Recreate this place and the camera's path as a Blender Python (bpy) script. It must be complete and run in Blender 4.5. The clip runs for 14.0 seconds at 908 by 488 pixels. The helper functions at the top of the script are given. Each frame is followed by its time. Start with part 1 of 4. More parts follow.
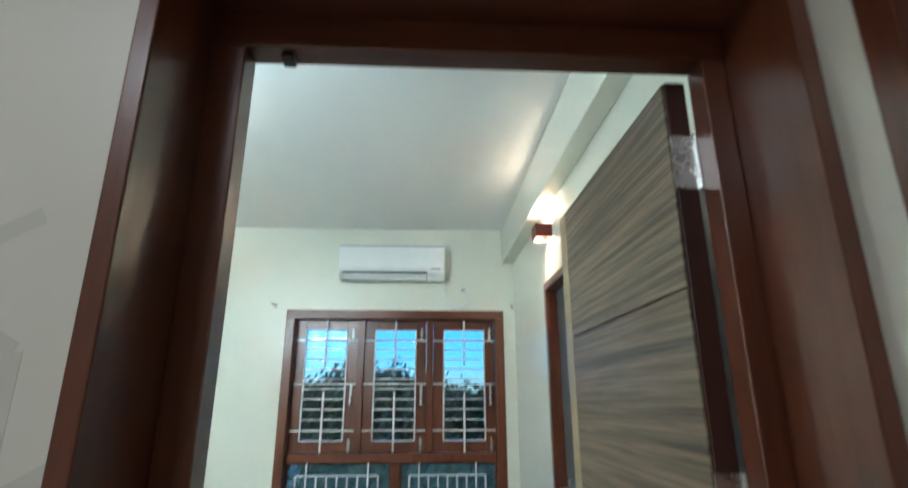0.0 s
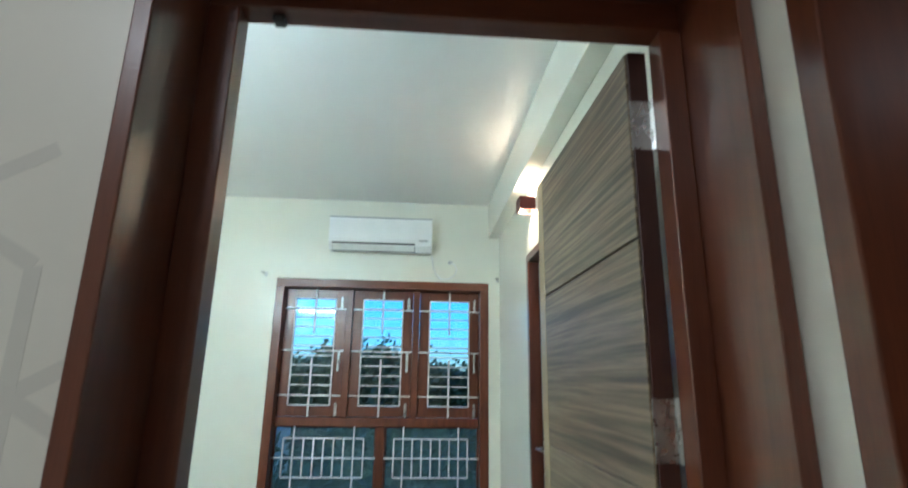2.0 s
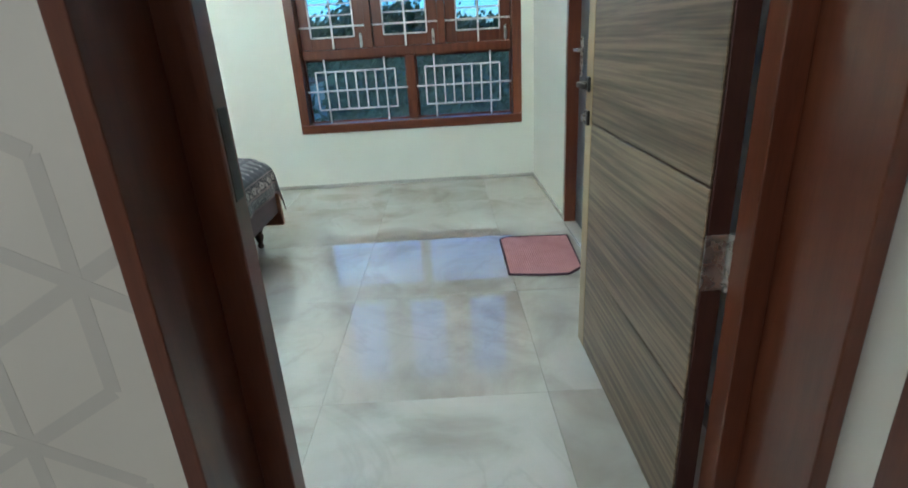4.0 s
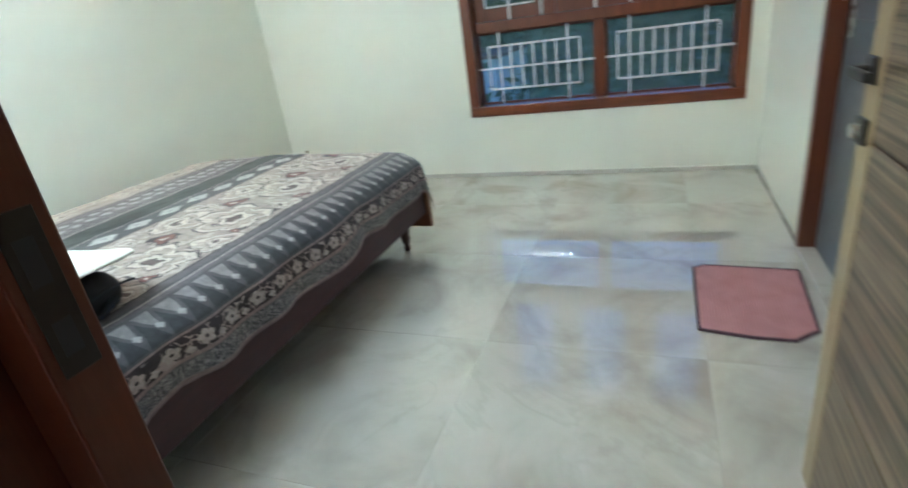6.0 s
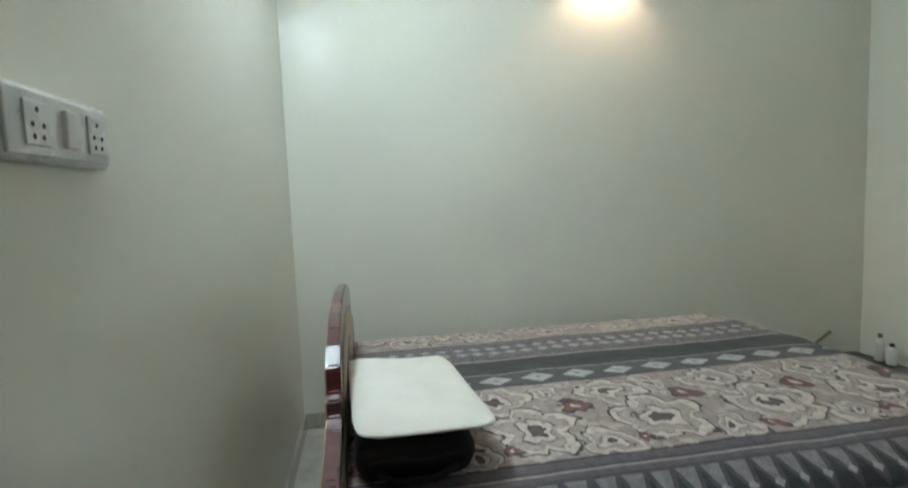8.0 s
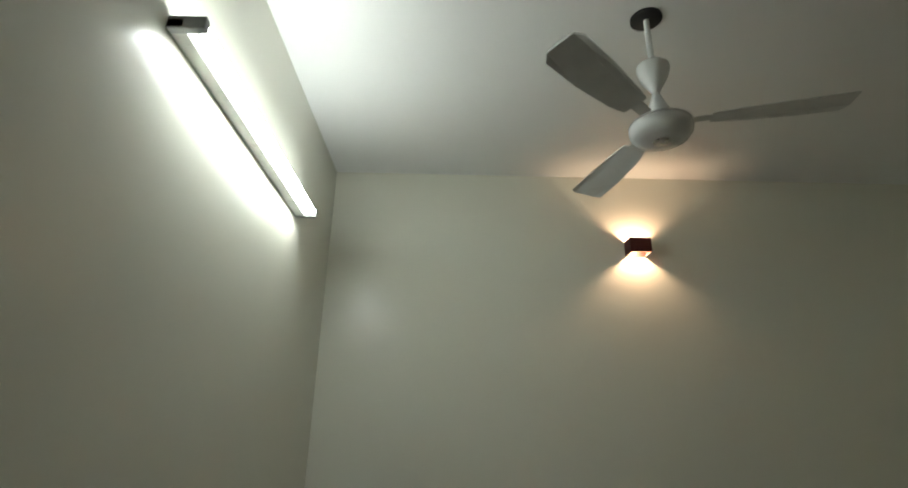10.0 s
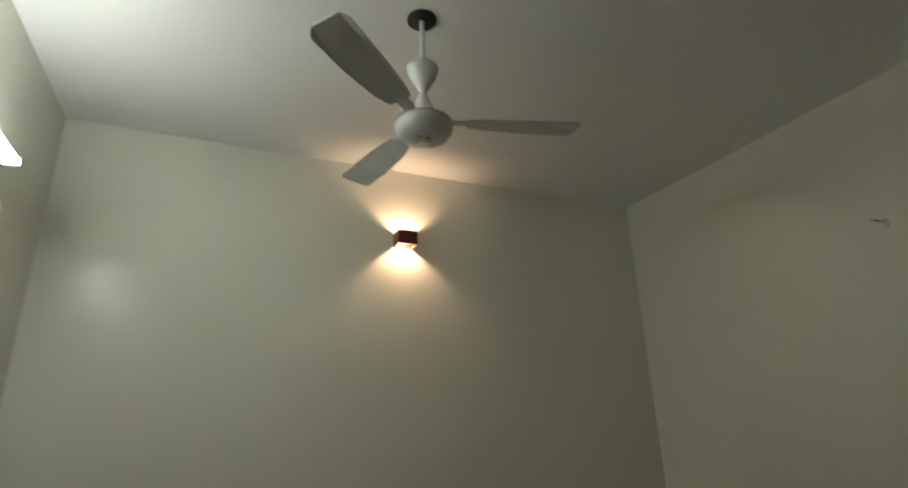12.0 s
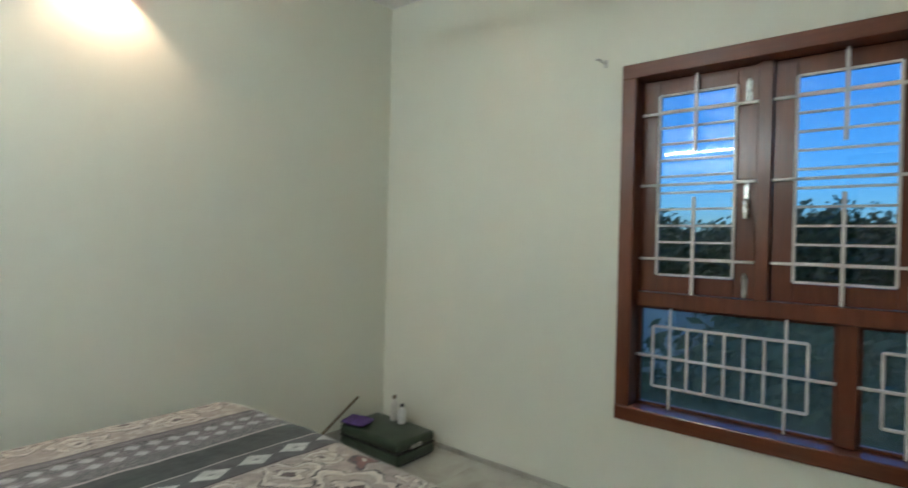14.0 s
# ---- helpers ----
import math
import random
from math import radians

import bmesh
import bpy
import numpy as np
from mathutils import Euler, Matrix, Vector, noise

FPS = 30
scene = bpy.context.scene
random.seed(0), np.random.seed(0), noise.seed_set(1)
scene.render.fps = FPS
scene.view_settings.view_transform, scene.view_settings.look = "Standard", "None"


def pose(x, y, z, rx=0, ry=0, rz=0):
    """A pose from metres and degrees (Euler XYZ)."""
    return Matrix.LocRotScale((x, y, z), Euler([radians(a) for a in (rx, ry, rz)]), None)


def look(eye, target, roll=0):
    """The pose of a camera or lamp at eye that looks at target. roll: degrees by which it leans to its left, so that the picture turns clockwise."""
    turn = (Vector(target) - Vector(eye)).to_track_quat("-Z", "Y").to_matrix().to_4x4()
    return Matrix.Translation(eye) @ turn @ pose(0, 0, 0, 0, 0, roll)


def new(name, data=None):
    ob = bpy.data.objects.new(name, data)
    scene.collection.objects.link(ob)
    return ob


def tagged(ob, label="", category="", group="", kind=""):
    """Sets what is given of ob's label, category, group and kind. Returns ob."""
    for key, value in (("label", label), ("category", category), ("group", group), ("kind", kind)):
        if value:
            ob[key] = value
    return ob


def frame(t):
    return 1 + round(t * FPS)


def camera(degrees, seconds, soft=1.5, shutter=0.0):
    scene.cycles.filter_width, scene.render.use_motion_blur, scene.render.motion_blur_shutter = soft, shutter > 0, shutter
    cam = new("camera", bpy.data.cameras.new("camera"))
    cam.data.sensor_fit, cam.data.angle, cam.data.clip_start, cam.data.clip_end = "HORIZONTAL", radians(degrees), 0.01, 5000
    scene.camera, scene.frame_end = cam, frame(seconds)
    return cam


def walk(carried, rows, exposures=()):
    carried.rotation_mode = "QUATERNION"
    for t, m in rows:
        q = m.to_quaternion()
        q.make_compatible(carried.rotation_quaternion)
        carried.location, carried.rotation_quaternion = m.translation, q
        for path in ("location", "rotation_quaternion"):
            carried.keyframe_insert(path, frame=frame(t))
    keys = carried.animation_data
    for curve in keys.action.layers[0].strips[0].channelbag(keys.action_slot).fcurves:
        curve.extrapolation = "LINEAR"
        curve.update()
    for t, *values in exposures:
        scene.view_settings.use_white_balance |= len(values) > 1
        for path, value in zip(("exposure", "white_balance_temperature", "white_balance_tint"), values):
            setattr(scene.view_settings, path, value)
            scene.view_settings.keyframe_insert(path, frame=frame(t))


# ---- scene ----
cam = camera(81.6, 14.0, 1.6, 0.4)
PATH = [
    (0, (-0.116, -0.765, 1.569), (-0.018, 1.15, 2.139), -0.1),
    (0.5, (-0.087, -0.862, 1.576), (0.026, 0.927, 2.463), 1.2),
    (1, (-0.09, -0.894, 1.588), (0.036, 0.854, 2.552), 0.6),
    (1.5, (-0.071, -0.849, 1.548), (0.116, 1.008, 2.268), -0.4),
    (2, (-0.081, -0.851, 1.476), (0.049, 1.081, 1.975), 0.9),
    (2.5, (-0.124, -0.831, 1.339), (-0.151, 1.152, 1.589), 0.2),
    (3, (-0.108, -0.813, 1.319), (-0.123, 1.183, 1.183), -2.3),
    (3.2, (-0.111, -0.818, 1.285), (-0.086, 1.155, 0.973), -3.2),
    (5.3, (-0.038, -0.33, 1.125), (-0.146, 1.475, 0.282), -6.1),
    (5.5, (-0.016, -0.244, 1.134), (-0.233, 1.569, 0.317), -7.6),
    (6, (0.025, -0.09, 1.186), (-0.691, 1.61, 0.414), -8.1),
    (6.5, (0.016, 0.124, 1.204), (-1.128, 1.625, 0.541), -7.6),
    (7, (-0.046, 0.278, 1.217), (-1.531, 1.482, 0.65), -8.4),
    (7.5, (-0.112, 0.447, 1.247), (-1.951, 1.122, 0.859), -4.8),
    (8, (-0.107, 0.583, 1.29), (-2.069, 0.914, 1.106), -2.3),
    (8.5, (-0.175, 0.692, 1.38), (-2.151, 0.958, 1.528), 0.9),
    (8.7, (-0.18, 0.73, 1.425), (-2.158, 0.852, 1.689), 1.8),
    (10.8, (-0.125, 0.971, 1.554), (-1.94, 1.117, 2.381), -0.4),
    (11, (-0.125, 0.987, 1.552), (-1.94, 1.206, 2.364), -0.6),
    (11.5, (-0.129, 1.003, 1.544), (-1.913, 1.505, 2.296), -1.2),
    (12, (-0.138, 1.023, 1.541), (-1.867, 1.807, 2.173), -1.9),
    (12.5, (-0.144, 0.996, 1.474), (-1.838, 1.998, 1.828), -3.3),
    (13, (-0.15, 1.065, 1.415), (-1.798, 2.193, 1.53), -2.7),
    (13.5, (-0.196, 1.065, 1.394), (-1.713, 2.368, 1.357), 0.2),
    (14, (-0.254, 1.173, 1.392), (-1.521, 2.72, 1.38), 1.4),
]
walk(cam, [(t, look(eye, target, roll)) for t, eye, target, roll in PATH],
     [(0.0, 2.53, 5350, 11), (1.0, 2.72, 5350, 11), (3.0, 2.48, 5250, 11), (5.3, 2.98, 5400, 16), (6.0, 2.8, 5500, 15), (7.0, 2.22, 6250, 22), (7.5, 1.93, 5900, 21), (8.0, 1.66, 5800, 18), (8.7, 0.95, 6100, 21),
      (10.8, 0.05, 6800, 18), (11.5, 0.1, 6800, 19), (12.0, 0.25, 6900, 21), (12.5, 1.2, 6250, 22), (13.0, 1.55, 5950, 18), (14.0, 1.78, 6050, 19)])

# ---- world and light ----
XL, XR, YB, YW, H = -3.10, 0.66, 0.19, 3.87, 3.08      # room: left, right, door wall, window wall, height
YH = -0.04                                            # hall face of the door wall
world = bpy.data.worlds.new("dusk_sky")
scene.world = world
world.use_nodes = True
wn = world.node_tree
sky = wn.nodes.new("ShaderNodeTexSky")
sky.sky_type, sky.sun_disc = "NISHITA", False
sky.sun_elevation, sky.sun_rotation = radians(6), radians(180)
sky.ozone_density, sky.dust_density, sky.air_density = 6.0, 0.2, 1.0
bgn = wn.nodes["Background"]
bgn.inputs["Strength"].default_value = 0.065
wn.links.new(sky.outputs[0], bgn.inputs["Color"])


def lamp(name, kind, m, energy, color, size=0.1, size_y=None):
    d = bpy.data.lights.new(name, kind)
    d.energy, d.color = energy, color
    if kind == "AREA":
        d.size = size
        if size_y:
            d.shape, d.size_y = "RECTANGLE", size_y
    else:
        d.shadow_soft_size = size
    ob = new(name, d)
    ob.matrix_world = m
    return ob


WARM = (1.0, 0.72, 0.44)
LAMP_L, LAMP_R = (XL, 2.015, 2.60), (XR, 2.40, 2.595)      # the two up-and-down wall lamps
lamp("wall_lamp_bulb", "POINT", pose(XL + 0.078, 2.015, 2.60), 6, WARM, 0.014)
lamp("wall_lamp_bulb", "POINT", pose(XR - 0.084, 2.40, 2.595), 3, WARM, 0.028)
TUBE_STRENGTH = 43
HALL_STRENGTH = 3.7


# ---- materials ----
def mat(name):
    m = bpy.data.materials.new(name)
    m.use_nodes = True
    nt = m.node_tree
    return m, nt, nt.nodes["Principled BSDF"]


def node(nt, kind, **props):
    n = nt.nodes.new(kind)
    for k, v in props.items():
        if k == "blend_type":
            n.blend_type = v
        elif k == "data_type":
            n.data_type = v
        elif k == "operation":
            n.operation = v
    return n


def ramp(nt, fac, stops, constant=False):
    n = nt.nodes.new("ShaderNodeValToRGB")
    cr = n.color_ramp
    if constant:
        cr.interpolation = "CONSTANT"
    while len(cr.elements) < len(stops):
        cr.elements.new(0.5)
    for e, (p, c) in zip(cr.elements, stops):
        e.position, e.color = p, (*c, 1)
    nt.links.new(fac, n.inputs[0])
    return n.outputs[0]


def noisetex(nt, vec, scale, detail=3.0, rough=0.5, distortion=0.0):
    n = nt.nodes.new("ShaderNodeTexNoise")
    n.inputs["Scale"].default_value = scale
    n.inputs["Detail"].default_value = detail
    n.inputs["Roughness"].default_value = rough
    n.inputs["Distortion"].default_value = distortion
    if vec is not None:
        nt.links.new(vec, n.inputs["Vector"])
    return n.outputs["Fac"]


def mapped(nt, scale=(1, 1, 1), loc=(0, 0, 0), coord="Object"):
    tc = nt.nodes.new("ShaderNodeTexCoord")
    mp = nt.nodes.new("ShaderNodeMapping")
    mp.inputs["Scale"].default_value = scale
    mp.inputs["Location"].default_value = loc
    nt.links.new(tc.outputs[coord], mp.inputs["Vector"])
    return mp.outputs["Vector"]


def mixc(nt, fac, a, b, blend="MIX"):
    n = nt.nodes.new("ShaderNodeMixRGB")
    n.blend_type = blend
    for sock, v in zip(n.inputs, (fac, a, b)):
        if isinstance(v, (int, float)):
            sock.default_value = v
        elif isinstance(v, tuple):
            sock.default_value = (*v, 1)
        else:
            nt.links.new(v, sock)
    return n.outputs[0]


def mth(nt, op, a, b=0.0, c=0.0):
    n = nt.nodes.new("ShaderNodeMath")
    n.operation = op
    for sock, v in zip(n.inputs, (a, b, c)):
        if isinstance(v, (int, float)):
            sock.default_value = v
        else:
            nt.links.new(v, sock)
    return n.outputs[0]


def bump(nt, p, height, strength, distance=0.002):
    b = nt.nodes.new("ShaderNodeBump")
    b.inputs["Strength"].default_value = strength
    b.inputs["Distance"].default_value = distance
    nt.links.new(height, b.inputs["Height"])
    nt.links.new(b.outputs[0], p.inputs["Normal"])


def paint(name, c1, c2, rough=0.4, spec=0.5):
    """Satin wall paint: very faint broad unevenness and a fine roller texture."""
    m, nt, p = mat(name)
    v = mapped(nt)
    big = noisetex(nt, v, 0.5, 1.0, 0.3)
    nt.links.new(ramp(nt, big, [(0.1, c1), (0.9, c2)]), p.inputs["Base Color"])
    p.inputs["Roughness"].default_value = rough
    p.inputs["Specular IOR Level"].default_value = spec
    return m


def wood(name, dark, light, scale=(18, 18, 1.6), rough=0.25, coat=0.3, ringy=3.0):
    m, nt, p = mat(name)
    v = mapped(nt, scale)
    g = noisetex(nt, v, 2.2, 4, 0.5, 0.15)
    fine = noisetex(nt, mapped(nt, tuple(s * 7 for s in scale)), 2.0, 3)
    mott = noisetex(nt, mapped(nt), 3.0, 3)
    c = ramp(nt, g, [(0.2, dark), (0.8, light)])
    c = mixc(nt, 0.14, c, ramp(nt, fine, [(0.35, tuple(x * 0.55 for x in dark)), (0.6, light)]))
    c = mixc(nt, 0.15, c, ramp(nt, mott, [(0.3, (0.72, 0.7, 0.7)), (0.7, (1, 1, 1))]), "MULTIPLY")
    nt.links.new(c, p.inputs["Base Color"])
    nt.links.new(ramp(nt, mott, [(0.3, (rough - 0.02,) * 3), (0.7, (rough + 0.03,) * 3)]), p.inputs["Roughness"])
    p.inputs["Coat Weight"].default_value = coat
    p.inputs["Coat Roughness"].default_value = 0.17
    return m


def plain(name, col, rough=0.4, metal=0.0, vary=0.12, scale=14):
    m, nt, p = mat(name)
    n = noisetex(nt, mapped(nt), scale, 4, 0.6)
    nt.links.new(ramp(nt, n, [(0.3, tuple(c * (1 - vary) for c in col)), (0.7, tuple(min(1, c * (1 + vary)) for c in col))]), p.inputs["Base Color"])
    nt.links.new(ramp(nt, n, [(0.3, (max(0.02, rough - 0.05),) * 3), (0.7, (rough + 0.05,) * 3)]), p.inputs["Roughness"])
    p.inputs["Metallic"].default_value = metal
    return m


def glow(name, col, strength):
    m, nt, p = mat(name)
    p.inputs["Base Color"].default_value = (*col, 1)
    p.inputs["Emission Color"].default_value = (*col, 1)
    p.inputs["Emission Strength"].default_value = strength
    return m


M_WALL = paint("cream_wall_paint", (0.790, 0.790, 0.690), (0.820, 0.818, 0.718), 0.27)
M_HALL = paint("hall_wall_paint", (0.67, 0.64, 0.56), (0.70, 0.67, 0.59), 0.38)
# slightly darker hall paint that stands in for a patterned shadow
M_HALLSHADOW = paint("hall_shadow_paint", (0.58, 0.558, 0.495), (0.61, 0.585, 0.52), 0.38)
M_CEIL = paint("ceiling_paint", (0.85, 0.86, 0.85), (0.87, 0.88, 0.87), 0.42)
M_FRAME = wood("varnished_teak", (0.086, 0.022, 0.010), (0.152, 0.044, 0.018), (16, 16, 1.3), 0.30, 0.35)
M_FRAME_H = wood("varnished_teak_cross", (0.086, 0.022, 0.010), (0.152, 0.044, 0.018), (1.3, 16, 16), 0.30, 0.35)
M_WIN = wood("window_teak", (0.100, 0.024, 0.009), (0.200, 0.056, 0.020), (18, 18, 1.5), 0.32, 0.25)
M_WIN_H = wood("window_teak_cross", (0.100, 0.024, 0.009), (0.200, 0.056, 0.020), (1.5, 18, 18), 0.32, 0.25)
M_BED = wood("red_brown_bed_wood", (0.06, 0.012, 0.012), (0.145, 0.030, 0.026), (14, 2, 14), 0.25, 0.5)
M_RAIL = wood("dark_maroon_bed_wood", (0.030, 0.006, 0.009), (0.066, 0.013, 0.016), (14, 2, 14), 0.55, 0.04)
M_BEDFOOT = wood("orange_brown_bed_wood", (0.16, 0.055, 0.024), (0.30, 0.115, 0.05), (2, 14, 14), 0.3, 0.3)
M_HEADBACK = wood("tan_laminate", (0.30, 0.21, 0.105), (0.38, 0.28, 0.15), (2, 10, 10), 0.4, 0.1)
M_DARKEDGE = wood("dark_edge_wood", (0.03, 0.010, 0.007), (0.07, 0.022, 0.013), (16, 16, 1.3), 0.45, 0.05)
M_STEEL = plain("brushed_steel", (0.62, 0.62, 0.60), 0.28, 1.0, 0.06, 40)
M_BLACKMETAL = plain("dark_bronze_metal", (0.05, 0.045, 0.04), 0.4, 0.6)
M_WHITE = plain("white_plastic", (0.80, 0.81, 0.79), 0.3, 0, 0.03, 8)
M_ACWHITE = plain("glossy_white_plastic", (0.89, 0.90, 0.90), 0.22, 0, 0.02, 8)
M_FANWHITE = plain("white_fan_enamel", (0.72, 0.74, 0.74), 0.22, 0, 0.04, 8)
M_SILVER = plain("silver_grey_plastic", (0.45, 0.46, 0.47), 0.3, 0, 0.06)
M_DARK = plain("dark_slot_plastic", (0.03, 0.03, 0.035), 0.5)
M_GREYDOOR = plain("slate_grey_pvc", (0.085, 0.092, 0.105), 0.35, 0, 0.1, 5)
M_GRILLE = plain("cream_enamel_bar", (0.78, 0.74, 0.70), 0.35, 0, 0.08, 30)
M_LAMPBODY = plain("maroon_lamp_metal", (0.095, 0.018, 0.014), 0.45, 0.1)
M_LENS = plain("frosted_lens_rim", (0.75, 0.68, 0.55), 0.3)
M_BLACK = plain("black_canvas", (0.012, 0.011, 0.012), 0.6, 0, 0.4, 30)
M_GREEN = plain("dark_green_case", (0.035, 0.055, 0.034), 0.34, 0, 0.35, 9)
M_RUBBER = plain("black_rubber", (0.02, 0.02, 0.02), 0.6)
M_CASSAVA = plain("white_pillow_cotton", (0.80, 0.775, 0.70), 0.85, 0, 0.05, 6)
M_GROUT = plain("grey_grout", (0.43, 0.415, 0.375), 0.6)
M_TUBE = glow("lit_tube", (0.86, 1.0, 0.94), TUBE_STRENGTH)
M_HALLGLOW = glow("lit_panel", (1.0, 0.97, 0.86), HALL_STRENGTH)
M_LABEL = plain("pale_label", (0.7, 0.68, 0.62), 0.5)
M_PURPLE = plain("purple_cloth", (0.10, 0.055, 0.22), 0.8, 0, 0.3, 25)
M_HEM = plain("pinkish_hem_cotton", (0.22, 0.155, 0.155), 0.9, 0, 0.2, 40)
M_BROOM = plain("dry_stick", (0.16, 0.12, 0.07), 0.7, 0, 0.3, 40)


def make_glass(name, col, rough=0.0):
    m, nt, p = mat(name)
    p.inputs["Base Color"].default_value = (*col, 1)
    p.inputs["Transmission Weight"].default_value = 1.0
    p.inputs["Roughness"].default_value = rough
    p.inputs["IOR"].default_value = 1.45
    return m


M_GLASS = make_glass("window_glass", (0.93, 0.97, 1.0))
M_GLASS_LOW = make_glass("green_tinted_glass", (0.52, 0.80, 0.84))
M_GLASS_LOW.node_tree.nodes["Principled BSDF"].inputs["Transmission Weight"].default_value = 0.90


def veneer():
    m, nt, p = mat("striped_door_veneer")
    v = mapped(nt, (20, 0.9, 52))
    warp = noisetex(nt, mapped(nt, (1, 0.5, 1.2)), 1.3, 2)
    add = nt.nodes.new("ShaderNodeVectorMath")
    add.operation = "ADD"
    nt.links.new(v, add.inputs[0])
    comb = nt.nodes.new("ShaderNodeCombineXYZ")
    nt.links.new(mth(nt, "MULTIPLY", warp, 1.8), comb.inputs[2])
    nt.links.new(comb.outputs[0], add.inputs[1])
    g = noisetex(nt, add.outputs[0], 1.3, 5, 0.6)
    g2 = noisetex(nt, add.outputs[0], 4.5, 3, 0.6)
    c = ramp(nt, g, [(0.36, (0.066, 0.041, 0.022)), (0.47, (0.135, 0.092, 0.053)), (0.58, (0.215, 0.155, 0.095))])
    c = mixc(nt, 0.5, c, ramp(nt, g2, [(0.38, (0.30, 0.28, 0.26)), (0.52, (1, 1, 1))]), "MULTIPLY")
    nt.links.new(c, p.inputs["Base Color"])
    p.inputs["Roughness"].default_value = 0.42
    bump(nt, p, g2, 0.25, 0.001)
    return m


M_VENEER = veneer()


def tile_marble():
    m, nt, p = mat("polished_marble_tile")
    oi = nt.nodes.new("ShaderNodeObjectInfo")
    off = nt.nodes.new("ShaderNodeCombineXYZ")
    for i, k in enumerate((13.0, 29.0, 7.0)):
        nt.links.new(mth(nt, "MULTIPLY", oi.outputs["Random"], k), off.inputs[i])
    tc = nt.nodes.new("ShaderNodeTexCoord")
    add = nt.nodes.new("ShaderNodeVectorMath")
    add.operation = "ADD"
    nt.links.new(tc.outputs["Object"], add.inputs[0])
    nt.links.new(off.outputs[0], add.inputs[1])
    cloud = noisetex(nt, add.outputs[0], 2.3, 5, 0.55, 0.6)
    vein = noisetex(nt, add.outputs[0], 1.1, 5, 0.55, 1.2)
    ridge = mth(nt, "ABSOLUTE", mth(nt, "SUBTRACT", vein, 0.5))
    c = ramp(nt, cloud, [(0.30, (0.36, 0.33, 0.28)), (0.45, (0.46, 0.435, 0.38)), (0.52, (0.51, 0.485, 0.43)), (0.72, (0.56, 0.54, 0.49))])
    c = mixc(nt, mth(nt, "MULTIPLY", ramp(nt, ridge, [(0.0, (0.22,) * 3), (0.02, (0, 0, 0))]), ramp(nt, noisetex(nt, add.outputs[0], 1.1, 1), [(0.48, (0, 0, 0)), (0.62, (1, 1, 1))])), c, (0.31, 0.28, 0.235))
    nt.links.new(c, p.inputs["Base Color"])
    p.inputs["Roughness"].default_value = 0.022
    p.inputs["Specular IOR Level"].default_value = 0.9
    p.inputs["Coat Weight"].default_value = 0.6
    p.inputs["Coat Roughness"].default_value = 0.012
    return m


M_TILE = tile_marble()


def mat_rug():
    m, nt, p = mat("pink_ribbed_cotton")
    tc = nt.nodes.new("ShaderNodeTexCoord")
    sep = nt.nodes.new("ShaderNodeSeparateXYZ")
    nt.links.new(tc.outputs["Object"], sep.inputs[0])
    rib = mth(nt, "PINGPONG", mth(nt, "MULTIPLY", sep.outputs[0], 90.0), 0.5)
    n = noisetex(nt, tc.outputs["Object"], 12, 4)
    c = ramp(nt, mth(nt, "ADD", mth(nt, "MULTIPLY", rib, 0.9), mth(nt, "MULTIPLY", n, 0.5)), [(0.2, (0.34, 0.14, 0.15)), (0.75, (0.52, 0.27, 0.275))])
    nt.links.new(c, p.inputs["Base Color"])
    p.inputs["Roughness"].default_value = 0.95
    bump(nt, p, rib, 0.6, 0.003)
    return m


M_RUG = mat_rug()
M_RUGEDGE = plain("dark_rug_binding", (0.09, 0.045, 0.06), 0.9, 0, 0.2, 40)


